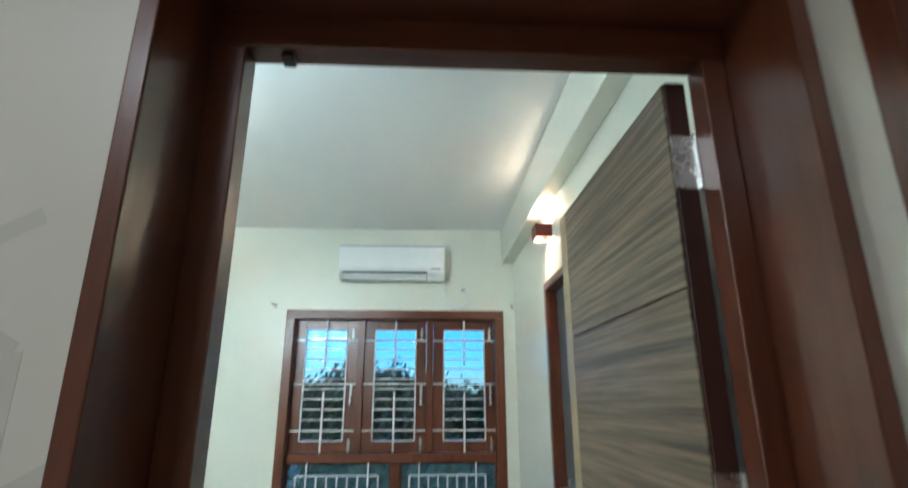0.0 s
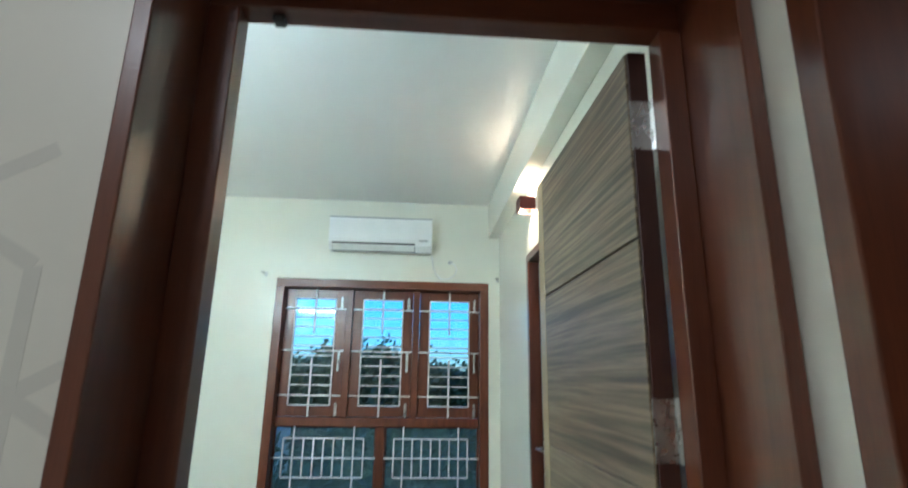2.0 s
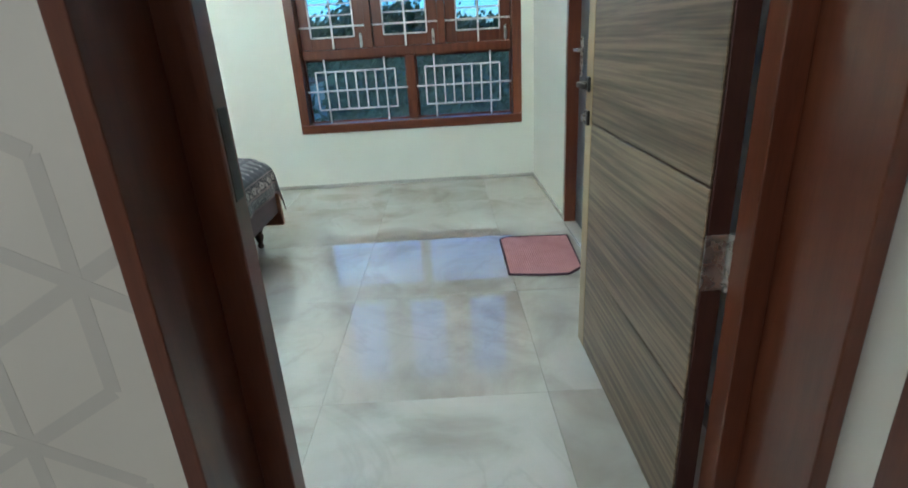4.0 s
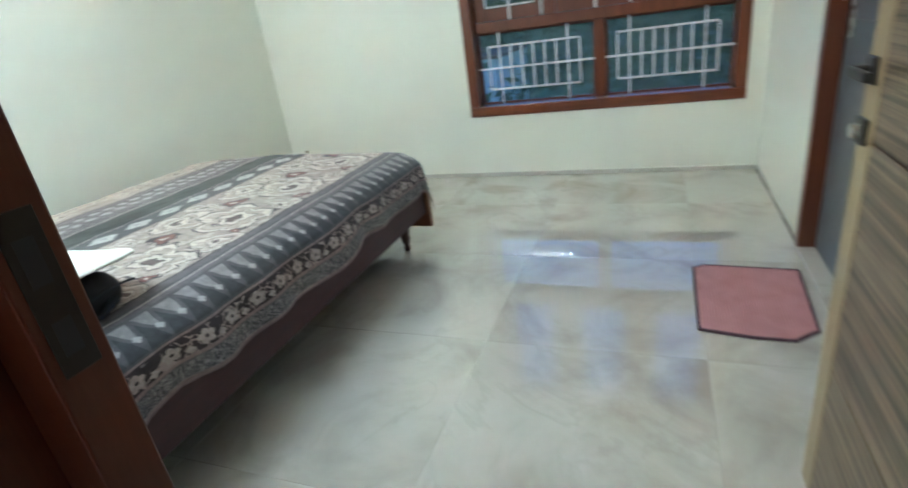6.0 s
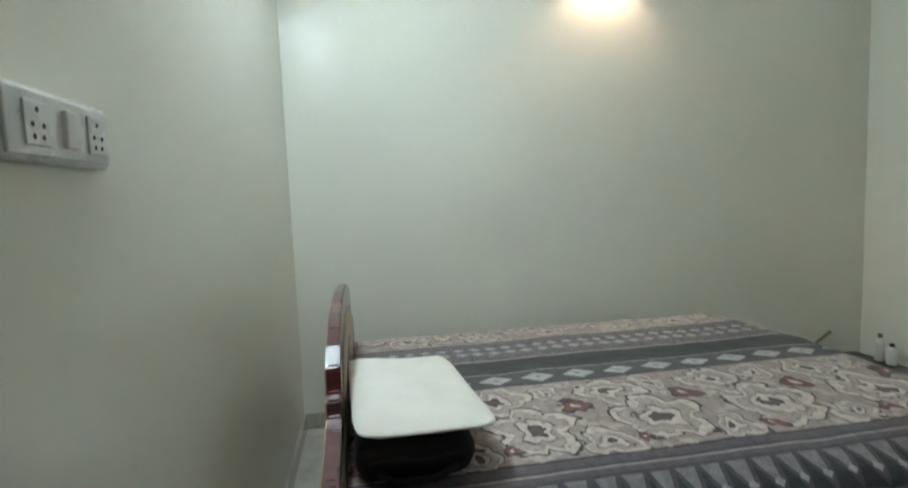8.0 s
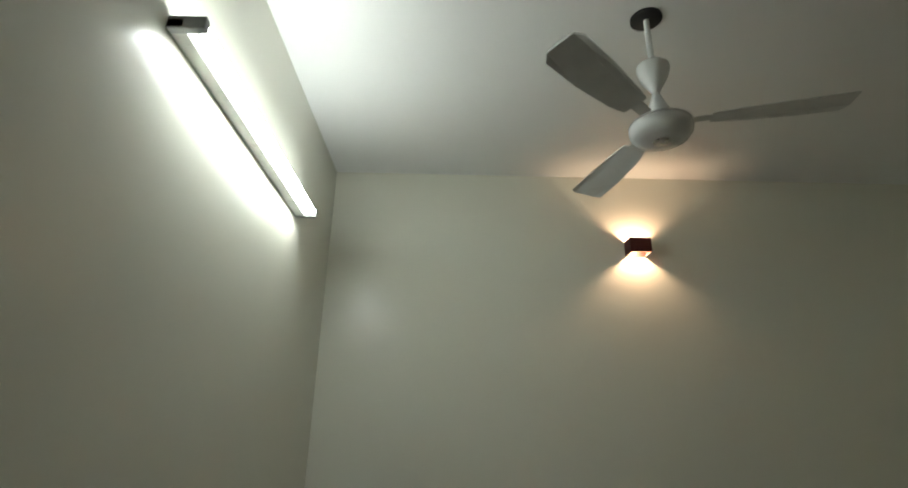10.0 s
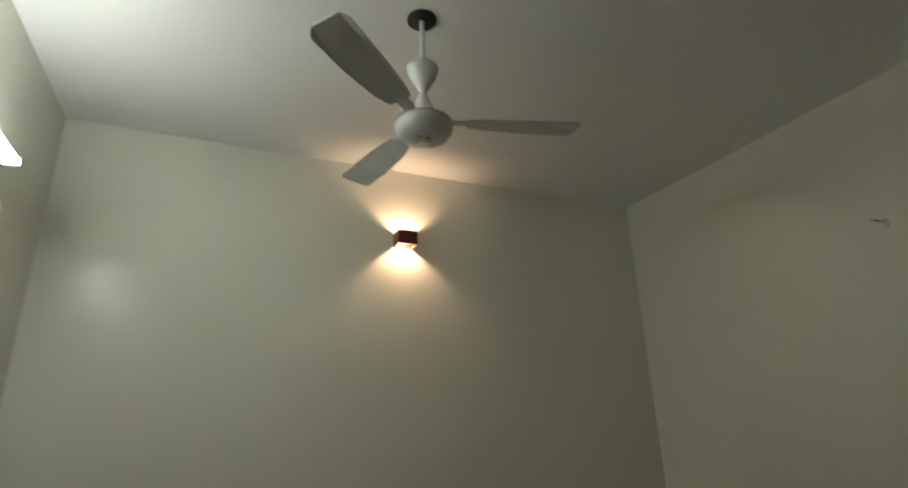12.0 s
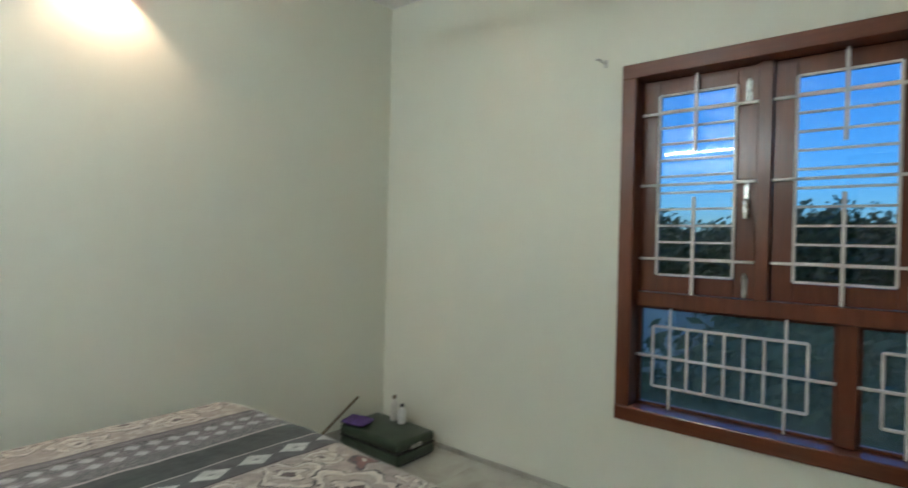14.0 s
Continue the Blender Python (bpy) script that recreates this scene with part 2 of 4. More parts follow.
def cloth():
    """Printed bedspread: bands that run along the bed, each with its own figure (u across, v along, metres)."""
    m, nt, p = mat("printed_bedspread_cotton")
    uv = nt.nodes.new("ShaderNodeUVMap")
    uv.uv_map = "cloth"
    sep = nt.nodes.new("ShaderNodeSeparateXYZ")
    nt.links.new(uv.outputs[0], sep.inputs[0])
    u, v = sep.outputs[0], sep.outputs[1]
    wob1 = mth(nt, "MULTIPLY", mth(nt, "SUBTRACT", noisetex(nt, uv.outputs[0], 7.0, 2), 0.5), 0.12)
    wob2 = mth(nt, "MULTIPLY", mth(nt, "SUBTRACT", noisetex(nt, mapped(nt, (1, 1, 1), (3.7, 1.9, 0), "UV"), 6.0, 2), 0.5), 0.12)
    fine = mth(nt, "MULTIPLY", mth(nt, "SUBTRACT", noisetex(nt, uv.outputs[0], 21.0, 2), 0.5), 0.055)
    uw, vw = mth(nt, "ADD", mth(nt, "ADD", u, wob1), fine), mth(nt, "SUBTRACT", mth(nt, "ADD", v, wob2), fine)
    cream, dark, slate, mauve, green, pale, pink = ((0.38, 0.315, 0.28), (0.030, 0.018, 0.022), (0.080, 0.076, 0.083), (0.125, 0.105, 0.12),
                                                    (0.040, 0.047, 0.045), (0.40, 0.35, 0.34), (0.30, 0.215, 0.21))
    bands = [(0.0, pink), (0.010, slate), (0.085, pink), (0.094, dark), (0.185, pink), (0.194, slate), (0.345, dark), (0.351, mauve), (0.374, pale), (0.379, slate), (0.398, mauve), (0.424, dark),
             (0.430, cream), (0.938, dark), (0.950, slate), (1.085, pale), (1.093, green), (1.255, pale), (1.268, slate), (1.35, mauve), (1.42, slate), (1.50, dark), (1.51, mauve), (1.555, dark), (1.57, cream)]
    c = ramp(nt, mth(nt, "MULTIPLY", u, 0.5), [(a * 0.5, b) for a, b in bands], True)

    def between(lo, hi):
        return mth(nt, "MULTIPLY", mth(nt, "GREATER_THAN", u, lo), mth(nt, "LESS_THAN", u, hi))

    def both(a, b):
        return mth(nt, "MULTIPLY", a, b)

    def wrap(x, at, period):
        f = mth(nt, "FRACT", mth(nt, "ADD", mth(nt, "DIVIDE", mth(nt, "SUBTRACT", x, at), period), 100.5))
        return mth(nt, "MULTIPLY", mth(nt, "SUBTRACT", f, 0.5), period)

    def shell(cu, cv, period, r, lobes, loose=True):
        """Distance from a figure's middle, 1 on its scalloped outline."""
        du, dv = mth(nt, "SUBTRACT", uw if loose else u, cu), wrap(vw if loose else v, cv, period)
        d = mth(nt, "SQRT", mth(nt, "ADD", both(du, du), both(dv, dv)))
        lobe = mth(nt, "ABSOLUTE", mth(nt, "COSINE", mth(nt, "MULTIPLY", mth(nt, "ARCTAN2", dv, du), lobes)))
        return mth(nt, "DIVIDE", d, mth(nt, "MULTIPLY", r, mth(nt, "ADD", 0.66, mth(nt, "MULTIPLY", lobe, 0.34))))

    # scrolls on the cream bands: nested scalloped outlines, with red leaves between them
    ink, light, rust = (0.055, 0.042, 0.048), (0.62, 0.555, 0.49), (0.20, 0.075, 0.065)
    inner = mth(nt, "ADD", between(0.434, 0.936), between(1.575, 9.0))
    speck = ramp(nt, noisetex(nt, uv.outputs[0], 16, 2), [(0.0, (0, 0, 0)), (0.56, (1, 1, 1))], True)
    c = mixc(nt, both(mth(nt, "MULTIPLY", speck, 0.55), inner), c, light)
    rings = [(0.0, (0.13, 0.085, 0.085)), (0.07, ink), (0.10, light), (0.21, (0.15, 0.115, 0.12)), (0.235, (0.45, 0.38, 0.335)), (0.345, (0.26, 0.20, 0.19)), (0.360, light), (0.465, ink)]
    for cu, cv, period, r, lobes in ((0.83, 0.17, 0.41, 0.125, 2.0), (0.49, 0.02, 0.41, 0.085, 1.5), (0.61, 0.24, 0.41, 0.165, 2.5), (0.86, 0.34, 0.41, 0.070, 1.0), (1.70, 0.05, 0.36, 0.11, 2.5), (1.84, 0.23, 0.36, 0.13, 2.0)):
        d = shell(cu, cv, period, r, lobes)
        c = mixc(nt, both(mth(nt, "LESS_THAN", d, 1.0), inner), c, ramp(nt, mth(nt, "MULTIPLY", d, 0.5), rings, True))
    for cu, cv, r in ((0.74, 0.00, 0.060), (0.50, 0.14, 0.035)):
        d = shell(cu, cv, 0.41, r, 1.5)
        c = mixc(nt, both(mth(nt, "LESS_THAN", d, 1.0), inner), c, ramp(nt, d, [(0.0, light), (0.25, rust), (0.80, ink)], True))
    # tall triangles with pale spots in the slate border
    zig = mth(nt, "PINGPONG", mth(nt, "MULTIPLY", v, 27.0), 1.0)
    hh = mth(nt, "MULTIPLY", mth(nt, "SUBTRACT", u, 0.205), 8.0)
    c = mixc(nt, both(mth(nt, "LESS_THAN", zig, mth(nt, "SUBTRACT", 0.92, hh)), between(0.205, 0.325)), c, (0.036, 0.037, 0.044))
    c = mixc(nt, both(mth(nt, "GREATER_THAN", zig, mth(nt, "SUBTRACT", 1.30, hh)), between(0.240, 0.338)), c, (0.24, 0.225, 0.23))
    c = mixc(nt, mth(nt, "LESS_THAN", shell(0.262, 1 / 27.0, 2 / 27.0, 0.014, 2.0, False), 1.0), c, (0.38, 0.36, 0.36))
    # flowers and twigs in the dark band, small print in the hem
    vor = nt.nodes.new("ShaderNodeTexVoronoi")
    vor.feature = "DISTANCE_TO_EDGE"
    vor.inputs["Scale"].default_value = 30
    nt.links.new(uv.outputs[0], vor.inputs["Vector"])
    twig = both(mth(nt, "LESS_THAN", vor.outputs["Distance"], 0.055), mth(nt, "GREATER_THAN", noisetex(nt, uv.outputs[0], 22, 1), 0.47))
    c = mixc(nt, both(twig, between(0.100, 0.180)), c, (0.40, 0.31, 0.29))
    c = mixc(nt, mth(nt, "LESS_THAN", shell(0.140, 0.05, 0.115, 0.031, 2.5, False), 1.0), c, (0.48, 0.40, 0.37))
    c = mixc(nt, mth(nt, "LESS_THAN", shell(0.140, 0.05, 0.115, 0.008, 2.5, False), 1.0), c, dark)
    c = mixc(nt, mth(nt, "LESS_THAN", shell(0.120, 0.105, 0.115, 0.016, 2.0, False), 1.0), c, (0.48, 0.40, 0.37))
    small = mth(nt, "LESS_THAN", mth(nt, "ABSOLUTE", mth(nt, "SUBTRACT", noisetex(nt, uv.outputs[0], 70, 2), 0.5)), 0.045)
    c = mixc(nt, both(small, mth(nt, "ADD", between(0.012, 0.083), mth(nt, "MULTIPLY", between(1.272, 1.55), 0.7))), c, (0.32, 0.29, 0.29))
    # pale diamonds and rows of dots
    dia = mth(nt, "ADD", mth(nt, "DIVIDE", mth(nt, "ABSOLUTE", wrap(v, 0.05, 0.165)), 0.068), mth(nt, "DIVIDE", mth(nt, "ABSOLUTE", mth(nt, "SUBTRACT", u, 1.018)), 0.046))
    c = mixc(nt, mth(nt, "LESS_THAN", dia, 1.0), c, (0.50, 0.50, 0.48))
    c = mixc(nt, mth(nt, "LESS_THAN", dia, 0.22), c, (0.24, 0.24, 0.25))
    for row in (1.385, 1.465):
        c = mixc(nt, mth(nt, "LESS_THAN", shell(row, 0.0, 0.075, 0.026, 2.0, False), 1.0), c, (0.43, 0.42, 0.43))
    blot = noisetex(nt, uv.outputs[0], 34, 3, 0.65)
    c = mixc(nt, 0.45, c, ramp(nt, blot, [(0.36, (0.42, 0.40, 0.41)), (0.60, (1.12, 1.10, 1.08))]), "MULTIPLY")
    weave = noisetex(nt, uv.outputs[0], 130, 2)
    c = mixc(nt, 0.35, c, ramp(nt, weave, [(0.3, (0.6, 0.6, 0.6)), (0.7, (1.0, 1.0, 1.0))]), "MULTIPLY")
    nt.links.new(c, p.inputs["Base Color"])
    p.inputs["Roughness"].default_value = 0.85
    p.inputs["Sheen Weight"].default_value = 0.15
    bump(nt, p, noisetex(nt, uv.outputs[0], 11, 4), 0.5, 0.012)
    return m


M_CLOTH = cloth()


# ---- mesh helpers ----
def box(bm, x0, x1, y0, y1, z0, z1, bev=0.0, seg=2):
    vs = [bm.verts.new(p) for p in ((x0, y0, z0), (x1, y0, z0), (x1, y1, z0), (x0, y1, z0), (x0, y0, z1), (x1, y0, z1), (x1, y1, z1), (x0, y1, z1))]
    fs = [bm.faces.new([vs[i] for i in f]) for f in ((3, 2, 1, 0), (4, 5, 6, 7), (0, 1, 5, 4), (1, 2, 6, 5), (2, 3, 7, 6), (3, 0, 4, 7))]
    if bev:
        es = list({e for f in fs for e in f.edges})
        bmesh.ops.bevel(bm, geom=es, offset=bev, segments=seg, affect="EDGES", profile=0.5)
    return bm


def boxes(*dims, bev=0.0, seg=2):
    bm = bmesh.new()
    for d in dims:
        box(bm, *d, bev=bev, seg=seg)
    return bm


def lathe(profile, cx, cy, n=28, bm=None, axis="z", base=0.0):
    """Turns a profile of (radius, height) round an upright line at cx, cy."""
    bm = bm or bmesh.new()
    rings = []
    for r, z in profile:
        rings.append([bm.verts.new((cx + r * math.cos(2 * math.pi * i / n), cy + r * math.sin(2 * math.pi * i / n), base + z)) for i in range(n)])
    for a, b in zip(rings, rings[1:]):
        for i in range(n):
            bm.faces.new((a[i], a[(i + 1) % n], b[(i + 1) % n], b[i]))
    for ring, flip in ((rings[0], True), (rings[-1], False)):
        bm.faces.new(ring[::-1] if flip else ring)
    return bm


def rod(bm, a, b, r, n=10):
    a, b = Vector(a), Vector(b)
    q = (b - a).to_track_quat("Z", "Y").to_matrix()
    rings = [[bm.verts.new(p + q @ Vector((r * math.cos(2 * math.pi * i / n), r * math.sin(2 * math.pi * i / n), 0))) for i in range(n)] for p in (a, b)]
    for i in range(n):
        bm.faces.new((rings[0][i], rings[0][(i + 1) % n], rings[1][(i + 1) % n], rings[1][i]))
    bm.faces.new(rings[0][::-1])
    bm.faces.new(rings[1])
    return bm


def tube_path(points, r, n=8):
    bm = bmesh.new()
    for a, b in zip(points, points[1:]):
        rod(bm, a, b, r, n)
    return bm


def prism(outline, lo, hi, plane="xz", bev=0.0):
    """A board with the given outline in a plane, from lo to hi on the third axis."""
    bm = bmesh.new()

    def put(a, b, c):
        return {"xz": (a, c, b), "yz": (c, a, b), "xy": (a, b, c)}[plane]
    va = [bm.verts.new(put(a, b, lo)) for a, b in outline]
    vb = [bm.verts.new(put(a, b, hi)) for a, b in outline]
    bm.faces.new(va)
    bm.faces.new(vb[::-1])
    n = len(outline)
    for i in range(n):
        bm.faces.new((va[i], vb[i], vb[(i + 1) % n], va[(i + 1) % n]))
    bmesh.ops.recalc_face_normals(bm, faces=bm.faces)
    if bev:
        bmesh.ops.bevel(bm, geom=[e for e in bm.edges if e.calc_face_angle(0) > 0.5], offset=bev, segments=2, affect="EDGES")
    return bm


def mesh_ob(name, bm, material, smooth=False):
    bmesh.ops.recalc_face_normals(bm, faces=bm.faces)
    me = bpy.data.meshes.new(name)
    bm.to_mesh(me)
    bm.free()
    me.materials.append(material)
    if smooth:
        for f in me.polygons:
            f.use_smooth = True
        me.set_sharp_from_angle(angle=radians(38))
    return new(name, me)


def base_of(ob):
    while ob.parent:
        ob = ob.parent
    return ob.location


def part(name, bm, material, parent, label="", smooth=False):
    """One mesh in world places, hung under a thing or a part."""
    bmesh.ops.translate(bm, verts=bm.verts, vec=-base_of(parent))
    ob = mesh_ob(name, bm, material, smooth)
    ob.parent = parent
    if label:
        ob["label"] = label
    return ob


def thing(name, x, y, z, label, category, group="", kind=""):
    ob = new(name)
    ob.empty_display_size = 0.1
    ob.location = (x, y, z)
    return tagged(ob, label, category, group, kind)


def solid(name, bm, material, label, category="", kind="structure", smooth=False):
    return tagged(mesh_ob(name, bm, material, smooth), label, category, "", kind)


# ---- structure ----
DX0, DX1, DZ = -0.577, 0.523, 2.349           # outer size of the bedroom door frame
WX0, WX1, WZ0, WZ1 = -1.338, 0.557, 0.481, 2.330   # outer size of the window frame
BY0, BY1, BZ = 1.62, 2.60, 2.30               # frame of the grey side door
T = 0.23
HX = 0.528                                    # face of the hall's side wall
solid("wall_south", boxes((XL - T, DX0, YH, YB, 0, H), (DX1, XR + T, YH, YB, 0, H), (DX0, DX1, YH, YB, DZ, H)), M_WALL, "smooth cream painted wall round the bedroom door", "wall")
solid("wall_north", boxes((XL - T, WX0, YW, YW + T, 0, H), (WX1, XR + T, YW, YW + T, 0, H), (WX0, WX1, YW, YW + T, 0, WZ0), (WX0, WX1, YW, YW + T, WZ1, H)), M_WALL, "cream painted wall round the large window", "wall")
solid("wall_west", boxes((XL - T, XL, YB, YW, 0, H)), M_WALL, "plain cream painted wall behind the bed", "wall")
solid("wall_east", boxes((XR, XR + T, YB, BY0, 0, H), (XR, XR + T, BY1, YW, 0, H), (XR, XR + T, BY0, BY1, BZ, H)), M_WALL, "cream painted wall with the side door", "wall")
solid("ceiling", boxes((XL - T, XR + T, YH, YW + T, H, H + 0.15)), M_CEIL, "smooth white painted ceiling", "ceiling")
solid("beam", boxes((0.555, XR - 0.001, YB + 0.001, YW - 0.001, 2.76, H - 0.001), bev=0.006), M_WALL, "cream painted ceiling beam along the wall", "beam")
# hall
solid("hall_wall_east", boxes((HX, XR + T, -3.2, -1.35, 0, H), (HX, XR + T, -0.140, YH - 0.001, 0, H), (HX, XR + T, -1.35, -0.140, 2.362, H)), M_HALL, "grey-cream painted hall wall", "wall")
solid("hall_wall_south", boxes((-3.2, XR + T, -3.4, -3.2, 0, H)), M_HALL, "grey-cream painted hall wall", "wall")
solid("hall_wall_west", boxes((-3.2, -3.0, -3.2, YH - 0.001, 0, H)), M_HALL, "grey-cream painted hall wall", "wall")
solid("hall_wall_north", boxes((-3.0, DX0, YH - 0.006, YH - 0.001, 0, H), (DX1, HX - 0.001, YH - 0.006, YH - 0.001, 0, H), (DX0, DX1, YH - 0.006, YH - 0.001, DZ, H)), M_HALL, "grey-cream painted plaster round the door frame", "wall")
solid("hall_ceiling", boxes((-3.2, XR + T, -3.4, YH - 0.001, H, H + 0.15)), M_CEIL, "white painted hall ceiling", "ceiling")
floor = solid("floor", boxes((-3.3, XR + T, -3.4, YW + T, -0.12, -0.009)), M_GROUT, "polished beige-grey marble tile floor with thin joints", "floor")
SK = 0.09
skirt = boxes((XL, XL + 0.012, YB + 0.012, YW - 0.012, 0, SK), (XL, XR, YW - 0.010, YW, 0, 0.03), (XL, DX0 - 0.01, YB, YB + 0.012, 0, SK),
              (XR - 0.012, XR, BY1 + 0.01, YW - 0.012, 0, 0.03), (XR - 0.012, XR, YB + 0.02, BY0 - 0.01, 0, SK), bev=0.002, seg=1)
solid("baseboard", skirt, M_TILE, "grey-beige marble tile skirting", "skirting")
solid("hall_light_panel", boxes((-1.5, -0.9, -2.2, -1.6, H - 0.03, H - 0.002), bev=0.004), M_HALLGLOW, "lit square white ceiling panel", "ceiling light", "")


# ---- bedroom door ----
def door_frame():
    root = thing("door_1", 0.5 * (DX0 + DX1), 0.1, 0, "varnished dark teak door frame lining the thick wall, open to the bedroom", "door", "", "structure")
    a, b = YH - 0.014, YB + 0.012
    c = 0.032
    for x0, x1, s in ((DX0, DX0 + c, 1), (DX1 - c, DX1, -1)):
        part("jamb", boxes((x0, x1, a, b, 0, DZ - c), bev=0.003), M_FRAME, root)
        xs = (x1, x1 + 0.065) if s > 0 else (x0 - 0.050, x0)
        part("stop", boxes((xs[0], xs[1], a + 0.195, b - 0.001, 0, DZ - c - 0.073), bev=0.003), M_FRAME, root)
    part("head", boxes((DX0, DX1, a, b, DZ - c, DZ), bev=0.003), M_FRAME_H, root)
    part("head_stop", boxes((DX0 + c, DX1 - c, a + 0.195, b - 0.001, DZ - c - 0.073, DZ - c), bev=0.003), M_FRAME_H, root)
    part("catch", boxes((DX0 + 0.16, DX0 + 0.185, b - 0.040, b - 0.012, DZ - c - 0.088, DZ - c - 0.073), bev=0.002), M_BLACKMETAL, root)
    x = DX0 + c + 0.065
    plate = part("strike_plate", boxes((x - 0.001, x + 0.0015, b - 0.050, b - 0.014, 0.93, 1.09), bev=0.0006, seg=1), M_BLACKMETAL, root, "dark bronze strike plate")
    for lo, hi in ((0.95, 0.985), (1.02, 1.065)):
        part("strike_slot", boxes((x + 0.001, x + 0.0019, b - 0.042, b - 0.024, lo, hi)), M_DARK, plate, "black slot")
    return root


door_frame()


def door_leaf():
    hx, hy, w, th, z0, z1 = 0.437, YB + 0.020, 0.91, 0.050, 0.012, 2.232
    root = thing("door_leaf", hx, hy, 0, "open bedroom door with striped brown horizontal veneer and carved grooves", "door", "", "")
    face = hx - th
    part("core", boxes((face + 0.006, hx, hy, hy + w, z0, z1), bev=0.002), M_DARKEDGE, root, "dark lipped edge")
    part("stile", boxes((face, face + 0.006, hy + w - 0.075, hy + w, z0, z1), bev=0.001, seg=1), M_HEADBACK, root, "plain lighter stile")
    cuts = [z0, 0.395, 0.885, 1.265, 1.778, z1]
    for lo, hi in zip(cuts, cuts[1:]):
        part("panel", boxes((face, face + 0.006, hy + 0.004, hy + w - 0.078, lo + 0.0022, hi - 0.0022), bev=0.002, seg=1), M_VENEER, root)
    for z in (0.73, 1.385, 2.043):
        hinge = part("hinge", boxes((face + 0.002, hx - 0.002, hy - 0.0025, hy, z - 0.06, z + 0.06), bev=0.0008, seg=1), M_STEEL, root, "steel butt hinge")
        bm = bmesh.new()
        rod(bm, (hx + 0.004, hy - 0.005, z - 0.062), (hx + 0.004, hy - 0.005, z + 0.062), 0.007, 12)
        part("knuckle", bm, M_STEEL, hinge, smooth=True)
    y = hy + w - 0.030
    rose = part("handle_rose", boxes((face - 0.009, face, y - 0.024, y + 0.024, 0.985, 1.035), bev=0.004), M_BLACKMETAL, root, "dark bronze square rose")
    bm = bmesh.new()
    rod(bm, (face - 0.009, y, 1.01), (face - 0.034, y, 1.01), 0.010, 14)
    box(bm, face - 0.042, face - 0.030, y - 0.090, y + 0.012, 1.001, 1.019, 0.003)
    part("handle", bm, M_BLACKMETAL, rose, "dark bronze lever", True)
    lock = part("lock_escutcheon", boxes((face - 0.010, face, y - 0.024, y + 0.024, 0.875, 0.925), bev=0.004), M_BLACKMETAL, root, "dark bronze lock cover")
    bm = bmesh.new()
    rod(bm, (face - 0.010, y, 0.90), (face - 0.022, y, 0.90), 0.013, 16)
    part("lock_cylinder", bm, M_STEEL, lock, "steel key cylinder", True)
    root.matrix_world = pose(hx, hy, 0, 0, 0, 0.1)
    return root


door_leaf()


def side_door():
    root = thing("door_2", XR + 0.05, 0.5 * (BY0 + BY1), 0, "closed slate-grey side door in a varnished teak frame", "door", "", "structure")
    a, b, c = XR - 0.016, XR + 0.12, 0.052
    part("jamb", boxes((a, b, BY0, BY0 + c, 0, BZ - c), bev=0.004), M_FRAME, root)
    part("jamb", boxes((a, b, BY1 - c, BY1, 0, BZ - c), bev=0.004), M_FRAME, root)
    part("head", boxes((a, b, BY0, BY1, BZ - c, BZ), bev=0.004), M_FRAME, root)
    leaf = part("leaf", boxes((XR + 0.055, XR + 0.085, BY0 + c + 0.003, BY1 - c - 0.003, 0.012, BZ - c - 0.004), bev=0.003), M_GREYDOOR, root, "slate-grey plastic door leaf")
    for lo, hi in ((0.16, 1.0), (1.12, 2.1)):
        part("panel", boxes((XR + 0.049, XR + 0.0552, BY0 + c + 0.1, BY1 - c - 0.1, lo, hi), bev=0.004), M_GREYDOOR, leaf)
    y = BY1 - c - 0.06
    pl = part("handle_plate", boxes((XR + 0.049, XR + 0.055, y - 0.02, y + 0.02, 0.93, 1.15), bev=0.002), M_STEEL, leaf, "steel lock plate")
    bm = bmesh.new()
    rod(bm, (XR + 0.05, y, 1.08), (XR + 0.008, y, 1.08), 0.009)
    rod(bm, (XR + 0.008, y + 0.008, 1.08), (XR + 0.008, y - 0.11, 1.08), 0.009)
    part("lever", bm, M_STEEL, root, "steel lever handle", True)
    part("threshold", boxes((XR - 0.02, XR + 0.12, BY0 + c, BY1 - c, 0.0, 0.010), bev=0.003), M_TILE, root, "marble threshold")
    solid("side_room_backing", boxes((XR + 0.13, XR + 0.15, BY0, BY1, 0, BZ)), M_WALL, "plain plaster behind the side door", "wall")


side_door()


